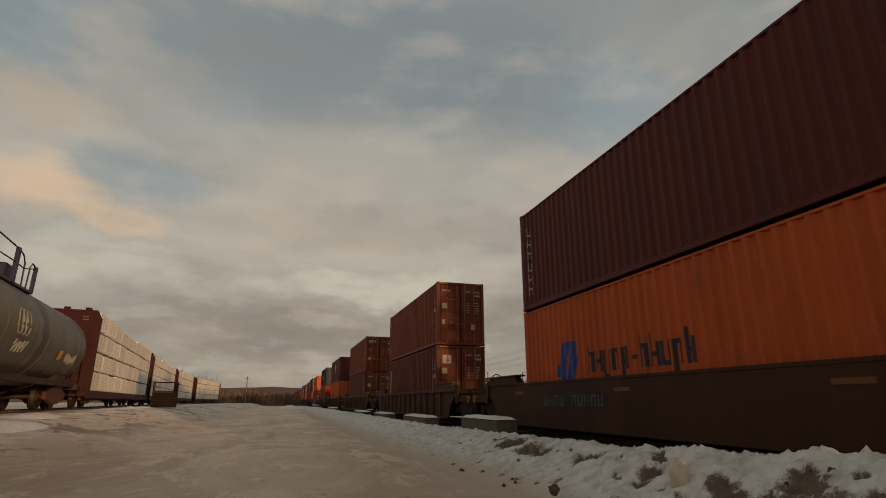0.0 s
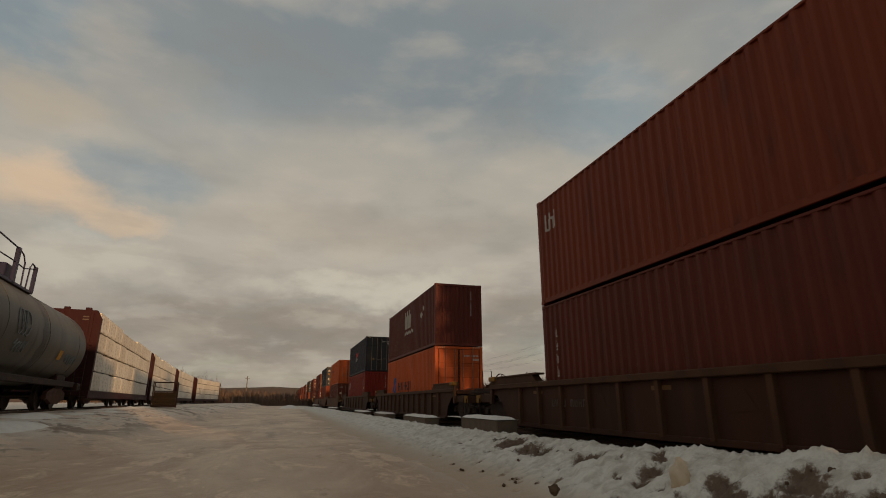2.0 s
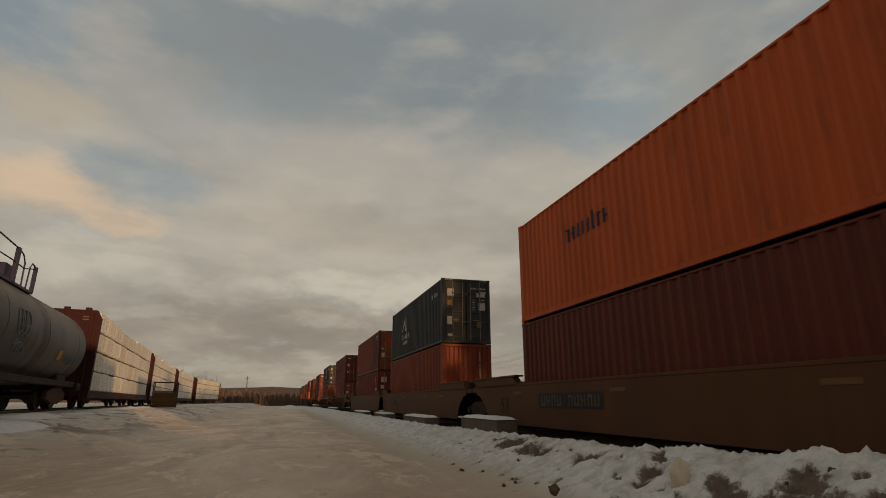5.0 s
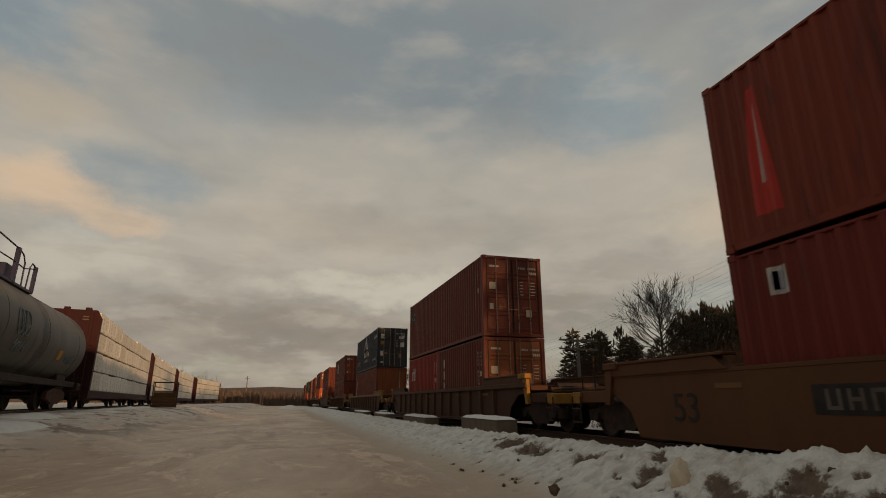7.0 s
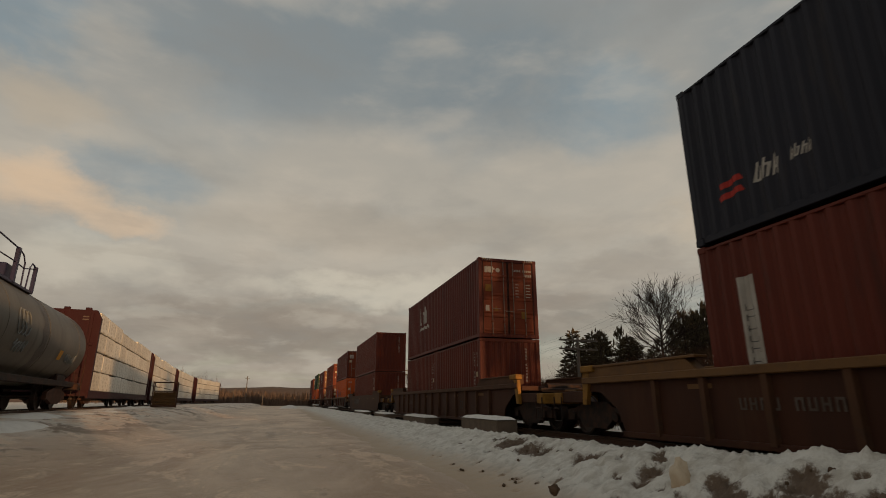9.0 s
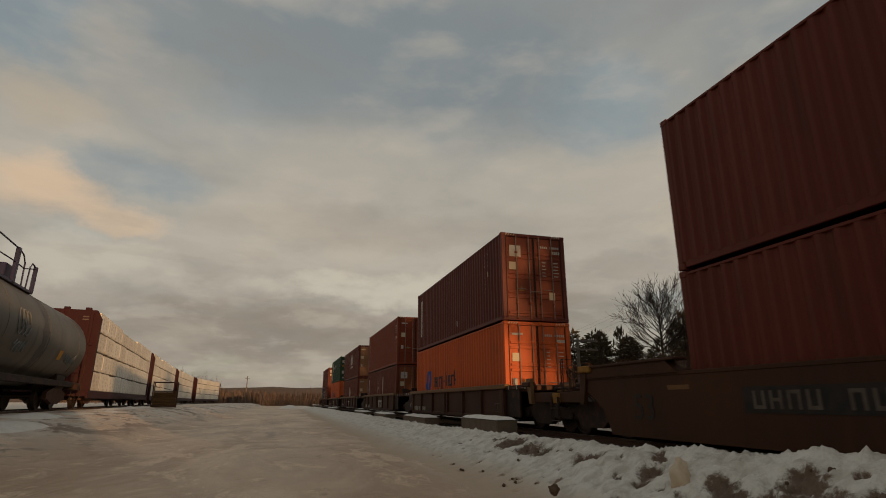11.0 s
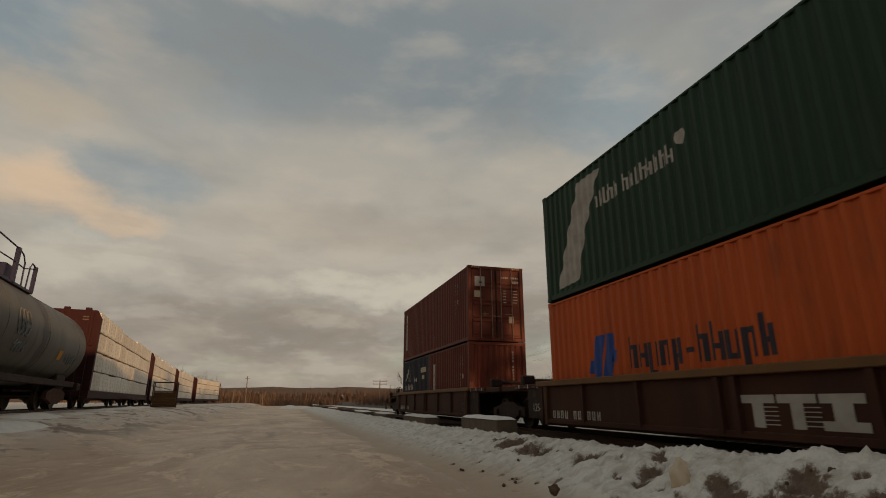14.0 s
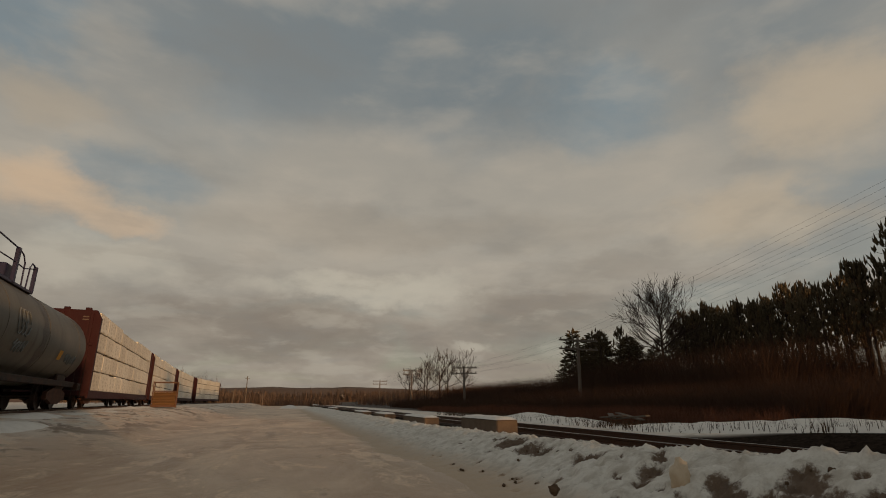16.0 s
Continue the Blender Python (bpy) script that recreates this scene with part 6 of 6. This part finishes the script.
PINES = [pine_meshes(11 + k, 8.0, 0.40 + 0.035 * k, 1.15 + 0.12 * (k % 2), False) for k in range(5)]
SPRUCES = [pine_meshes(31 + k, 7.0, 0.05, 2.6, True) for k in range(2)]


def conifer(meshes, x, y, top, name, label, group):
    z = ground_height(x, y)
    s = (top - z) / (8.0 if name == "pine_tree" else 7.0)
    ob = thing(name, label, "tree", group)
    ob.matrix_basis = Matrix.LocRotScale((x, y, z - 0.05), Euler((0, 0, random.uniform(0, 6.28))), (s * random.uniform(0.95, 1.15),) * 2 + (s,))
    for n, me in zip(("trunk", "crown", "bough"), meshes):
        part(n, me, None, ob)


rng = random.Random(5)
for row in range(3):
    n = 22
    for k in range(0, n, 2 if row == 2 else 1):
        y = 19.6 + k * 0.84 + row * 0.4 + rng.uniform(-0.38, 0.38)
        x = 29.8 + row * 2.3 + rng.uniform(-0.6, 0.6)
        top = 7.75 + 0.25 * math.sin(k * 0.9) + rng.uniform(-0.9, 0.55) + row * 0.3 - (1.6 if k >= n - 1 else 0)
        conifer(PINES[(k * 2 + row) % 5], x, y + row * 1.1, top, "pine_tree", "dark young pine with upright shoots in a dense row", "row of pines")
for x, y, top in ((29.5, 18.5, 9.7), (29.8, 17.5, 11.0), (30.4, 16.2, 11.4), (29.5, 14.9, 11.6), (31.2, 18.6, 10.2)):
    conifer(PINES[int(y) % 4], x, y, top, "pine_tree", "tall dark pine at the row's end, some added unseen for shade", "row of pines")
# pines added out of view to keep the low sun off train and thicket
for k in range(41):
    conifer(PINES[k % 5], 30.0 + (k % 3) * 2.2 + rng.uniform(-0.5, 0.5), 13.4 - k * 1.25, 12.2 + rng.uniform(-0.7, 0.9), "pine_tree", "tall dark pine at the row's end, some added unseen for shade", "row of pines")
for k, (x, y, top) in enumerate(((26.0, 45.0, 7.7), (26.6, 42.6, 7.2), (26.0, 40.4, 6.9), (27.0, 39.0, 7.0), (27.6, 46.5, 6.2), (27.5, 37.4, 5.6), (28.5, 43.6, 6.8), (28.8, 41.0, 6.6), (26.4, 47.4, 5.2), (27.2, 44.6, 7.0), (27.8, 36.2, 5.0), (28.4, 39.2, 6.2), (27.0, 34.8, 5.2), (27.2, 38.2, 6.4), (26.8, 41.6, 7.1), (27.4, 43.4, 6.7))):
    conifer(SPRUCES[k % 2] if k not in (2, 3) else PINES[k], x, y, top, "spruce_tree" if k not in (2, 3) else "pine_tree", "dark bushy conifer beside the track", "clump of conifers")


def stems(name, label, spots, mat, lo, hi, width, lean=0.25, fork=2, seed=1):
    """A thicket of thin upright stems as one object."""
    rng = random.Random(seed)
    g = Geo()
    for x, y in spots:
        z = ground_height(x, y) - 0.03
        for k in range(fork):
            h = rng.uniform(lo, hi) * (1.0 if y < 42 else 0.72)
            a = rng.uniform(0, math.tau)
            dx, dy = rng.uniform(-lean, lean) * h, rng.uniform(-lean, lean) * h
            c, s = math.cos(a) * width, math.sin(a) * width
            mx, my, mz = x + dx * 0.4, y + dy * 0.4, z + h * 0.55
            g.add([(x - c, y - s, z), (x + c, y + s, z), (x - s, y + c, z), (mx - c * 0.6, my - s * 0.6, mz), (mx + c * 0.6, my + s * 0.6, mz), (mx - s * 0.6, my + c * 0.6, mz), (x + dx, y + dy, z + h)],
                  [(0, 1, 4, 3), (1, 2, 5, 4), (2, 0, 3, 5), (3, 4, 6), (4, 5, 6), (5, 3, 6)])
    me = bpy.data.meshes.new(name)
    me.from_pydata(g.v, [], g.f)
    me.materials.append(mat)
    return tagged(new(name, me), label, "shrubs", kind="stuff")


rng = random.Random(8)
brush = [(15.5 + abs(rng.gauss(0, 1)) * 5.5 + max(0, (y - 30) * 0.02), y) for y in [13 + 75 * rng.random() ** 1.5 for _ in range(22000)]]
stems("brush", "dense dark bare brush behind the track", brush, TWIG, 0.4, 1.9, 0.006, 0.75, 4, 2)
tall = [(22.5 + rng.random() * 9, 21 + 60 * rng.random() ** 1.3) for _ in range(17000)]
stems("thicket", "tall dark bare thicket under the pines", tall, TWIG, 1.4, 4.0, 0.008, 0.5, 4, 6)
red = [(14.0 + rng.random() * 2.8, 13 + 45 * rng.random()) for _ in range(6000)]
red += [(15.6 + rng.gauss(0, 0.7), 20.5 + rng.gauss(0, 2.2)) for _ in range(2600)]
stems("dry_stems", "reddish dry stems along the snowy verge", red, RED_TWIG, 0.3, 0.85, 0.008, 0.6, 3, 3)
grass = [(10.9 + rng.random() * 3.0, 6 + 34 * rng.random() ** 1.4) for _ in range(2800)]
stems("grass_stems", "thin dry grass stems poking through snow", grass, DRY, 0.08, 0.40, 0.009, 0.3, 2, 4)


def snow_drift(x, y, sx, sy, h, name="snow_drift"):
    g = Geo()
    n = 22
    for i in range(n + 1):
        for j in range(n + 1):
            u, v = i / n * 2 - 1, j / n * 2 - 1
            q = max(0.0, 1 - u * u) * max(0.0, 1 - v * v)
            px, py = x + u * sx, y + v * sy
            g.v.append((px, py, ground_height(px, py) - 0.06 + q * h * (1 + 0.5 * noise.noise((px * 1.1, py * 0.8, 2))) + 0.03 * noise.noise((px * 4, py * 4, 1)) * q))
    g.f = [(i * (n + 1) + j, i * (n + 1) + j + 1, (i + 1) * (n + 1) + j + 1, (i + 1) * (n + 1) + j) for i in range(n) for j in range(n)]
    tagged(part(name, g, CAP_SNOW, smooth=True), "low drift of old snow", "snow", kind="structure")


snow_drift(12.3, 12.0, 1.5, 7.0, 0.34)
snow_drift(12.2, 23.0, 1.5, 5.0, 0.30)
snow_drift(35.0, 20.0, 7.0, 7.0, 0.6)
for k in range(9):
    y = 11.0 + k * 3.6
    snow_drift(-7.35 - (y - 5.5) * 0.0947 + 2.1 + 0.3 * math.sin(k * 2.1), y, 0.55, 2.4, 0.11 + 0.03 * math.sin(k * 1.3))
snow_drift(12.6, 27.0, 1.6, 3.0, 0.35)


def board(x, y, length, turn, tilt):
    z = ground_height(x, y) + 0.32
    ob = part("board", Geo().box(-length / 2, length / 2, -0.11, 0.11, 0, 0.05, 0.01), POLE_WOOD, at=pose(x, y, z, 0, tilt, turn))
    tagged(ob, "weathered grey board lying in the snow", "board", "boards beyond the track")


for k, (dx, dy, length, turn, tilt) in enumerate(((0.0, 0.0, 2.6, 75, 3), (0.5, 0.8, 2.2, 60, -4), (0.2, -0.9, 1.8, 95, 5), (0.9, 0.2, 2.0, 82, -6))):
    board(12.40 + dx, 18.85 + dy, length, turn, tilt)


# ---------------------------------------------------------------- far off
def far_woods(name, x0, x1, y0, y1, lo, hi, n, mat, seed, width=0.5):
    """Bare woods on far ground: tapering forked stems, many, as one object."""
    rng = random.Random(seed)
    g = Geo()
    for _ in range(n):
        x, y = rng.uniform(x0, x1), rng.uniform(y0, y1)
        h = rng.uniform(lo, hi) * (0.8 + 0.35 * noise.noise((x * 0.03, y * 0.03, seed)))
        z = ground_height(x, y) - 0.1
        w = width * h * 0.1
        for k in range(4):
            a = rng.uniform(-0.5, 0.5)
            b = h * rng.uniform(0.2, 0.6)
            g.add([(x - 0.03 * h * width, y, z), (x + 0.03 * h * width, y, z), (x + a * w * 2, y + rng.uniform(-1, 1) * w, z + b), (x + a * w * 5, y + rng.uniform(-2, 2) * w, z + h * rng.uniform(0.75, 1.0))],
                  [(0, 1, 2), (0, 2, 3), (1, 3, 2)])
    me = bpy.data.meshes.new(name)
    me.from_pydata(g.v, [], g.f)
    me.materials.append(mat)
    tagged(new(name, me), "far bare winter woods on a low ridge", "woods", kind="stuff")


def ridge(name, y, x0, x1, h, mat, uneven=0.35):
    """A long low wooded hill: across the far end of the valley, or added unseen behind."""
    g = Geo()
    n = 90
    for i in range(n + 1):
        x = x0 + (x1 - x0) * i / n
        t = h * (0.75 + uneven * noise.noise((x * 0.012, 3, 1)) + 0.17 * uneven * noise.noise((x * 0.2, 3, 1)))
        g.v += [(x, y - 40, -1), (x, y, t * 0.8), (x, y + 60, t), (x, y + 160, -1)]
    g.f = [(i * 4 + j, i * 4 + j + 1, (i + 1) * 4 + j + 1, (i + 1) * 4 + j) for i in range(n) for j in range(3)]
    tagged(part(name, g, mat, smooth=True), "low wooded hill across the valley, or shade hill added behind", "hill", kind="structure")


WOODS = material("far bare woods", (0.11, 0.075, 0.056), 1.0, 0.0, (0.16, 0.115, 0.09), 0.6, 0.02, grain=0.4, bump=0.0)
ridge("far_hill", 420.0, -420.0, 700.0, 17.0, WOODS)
# unseen hill added behind the camera to shade the yard and bank
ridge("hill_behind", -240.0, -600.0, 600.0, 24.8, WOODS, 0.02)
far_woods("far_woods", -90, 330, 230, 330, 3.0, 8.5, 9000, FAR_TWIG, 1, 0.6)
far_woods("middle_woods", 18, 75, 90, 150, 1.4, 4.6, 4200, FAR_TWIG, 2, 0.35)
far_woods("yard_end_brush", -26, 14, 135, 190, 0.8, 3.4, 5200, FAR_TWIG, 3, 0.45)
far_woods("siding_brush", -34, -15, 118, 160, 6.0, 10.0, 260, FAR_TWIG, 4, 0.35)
for k, (x, y, h) in enumerate(((21.5, 84.0, 6.0), (23.0, 88.0, 6.8), (24.6, 86.0, 7.2), (26.6, 88.0, 7.6), (28.4, 85.0, 7.0), (20.4, 90.0, 5.4))):
    bare_tree(x, y, h, 20 + k, 0.4, 3, 9, "slender bare tree in a clump beyond the track")


def yard_post(x, y, h):
    ob = thing("yard_post", "thin weathered wooden post at the far end of the yard", "post", "posts at the yard's end", at=pose(x, y, ground_height(x, y) - 0.1))
    part("shaft", Geo().tube([(0, 0, 0), (0, 0, h)], [0.11, 0.08], 8), POLE_WOOD, ob)
    part("bracket", Geo().box(-0.5, 0.5, -0.06, 0.06, h - 0.5, h - 0.38, 0.01), POLE_WOOD, ob)


for x, y, h in ((-9.75, 120.0, 3.0), (-7.95, 130.0, 6.0), (-4.18, 125.0, 2.6)):
    yard_post(x, y, h)
snow_drift(1.04, 90.0, 1.5, 2.0, 0.5)

HOUSE_WALL = material("pale far siding", (0.42, 0.38, 0.33), 0.8, 0.0, (0.3, 0.26, 0.22), 0.5, 0.5)
HOUSE_DARK = material("dark far siding", (0.09, 0.05, 0.04), 0.8, 0.0, (0.06, 0.04, 0.03), 0.5, 0.5)
PANE = material("dark window glass", (0.02, 0.022, 0.025), 0.15, 0.0, (0.03, 0.03, 0.03), 0.3, 1.0, gleam=0.5)


def far_house(x, y, w, d, h, wall, turn):
    z = ground_height(x, y) + 1.5
    ob = thing("house", "small far house with a snow-covered roof", "house", "houses across the valley", at=pose(x, y, z - 1.6, 0, 0, turn))
    part("wall", Geo().box(-w / 2, w / 2, -d / 2, d / 2, 0, h), wall, ob)
    part("roof", Geo().prism([(-w / 2 - 0.4, h), (w / 2 + 0.4, h), (w / 2 + 0.3, h + 0.3), (0, h + w * 0.28), (-w / 2 - 0.3, h + 0.3)], 1, -d / 2 - 0.4, d / 2 + 0.4), CAP_SNOW, ob)
    for k in (-0.25, 0.25):
        win = part("window", Geo().box(k * w - 0.5, k * w + 0.5, -d / 2 - 0.05, -d / 2 - 0.01, 0.7, 1.6), HOUSE_WALL, ob)
        part("pane", Geo().box(k * w - 0.4, k * w + 0.4, -d / 2 - 0.08, -d / 2 - 0.05, 0.8, 1.5), PANE, win)


for x, y, w, d, h, wall, turn in ((30.0, 215.0, 8, 7, 4.2, HOUSE_WALL, 10), (24.0, 222.0, 10, 8, 3.8, HOUSE_DARK, -12), (57.0, 215.0, 9, 7, 4.0, HOUSE_DARK, 20), (13.0, 225.0, 9, 7, 3.6, HOUSE_DARK, 5), (50.0, 205.0, 6, 6, 3.4, HOUSE_WALL, -8), (-28.0, 190.0, 12, 8, 6.0, HOUSE_DARK, 0)):
    far_house(x * 1.5, y * 1.5, w * 0.9, d, h * 0.55, wall, turn)


motions()
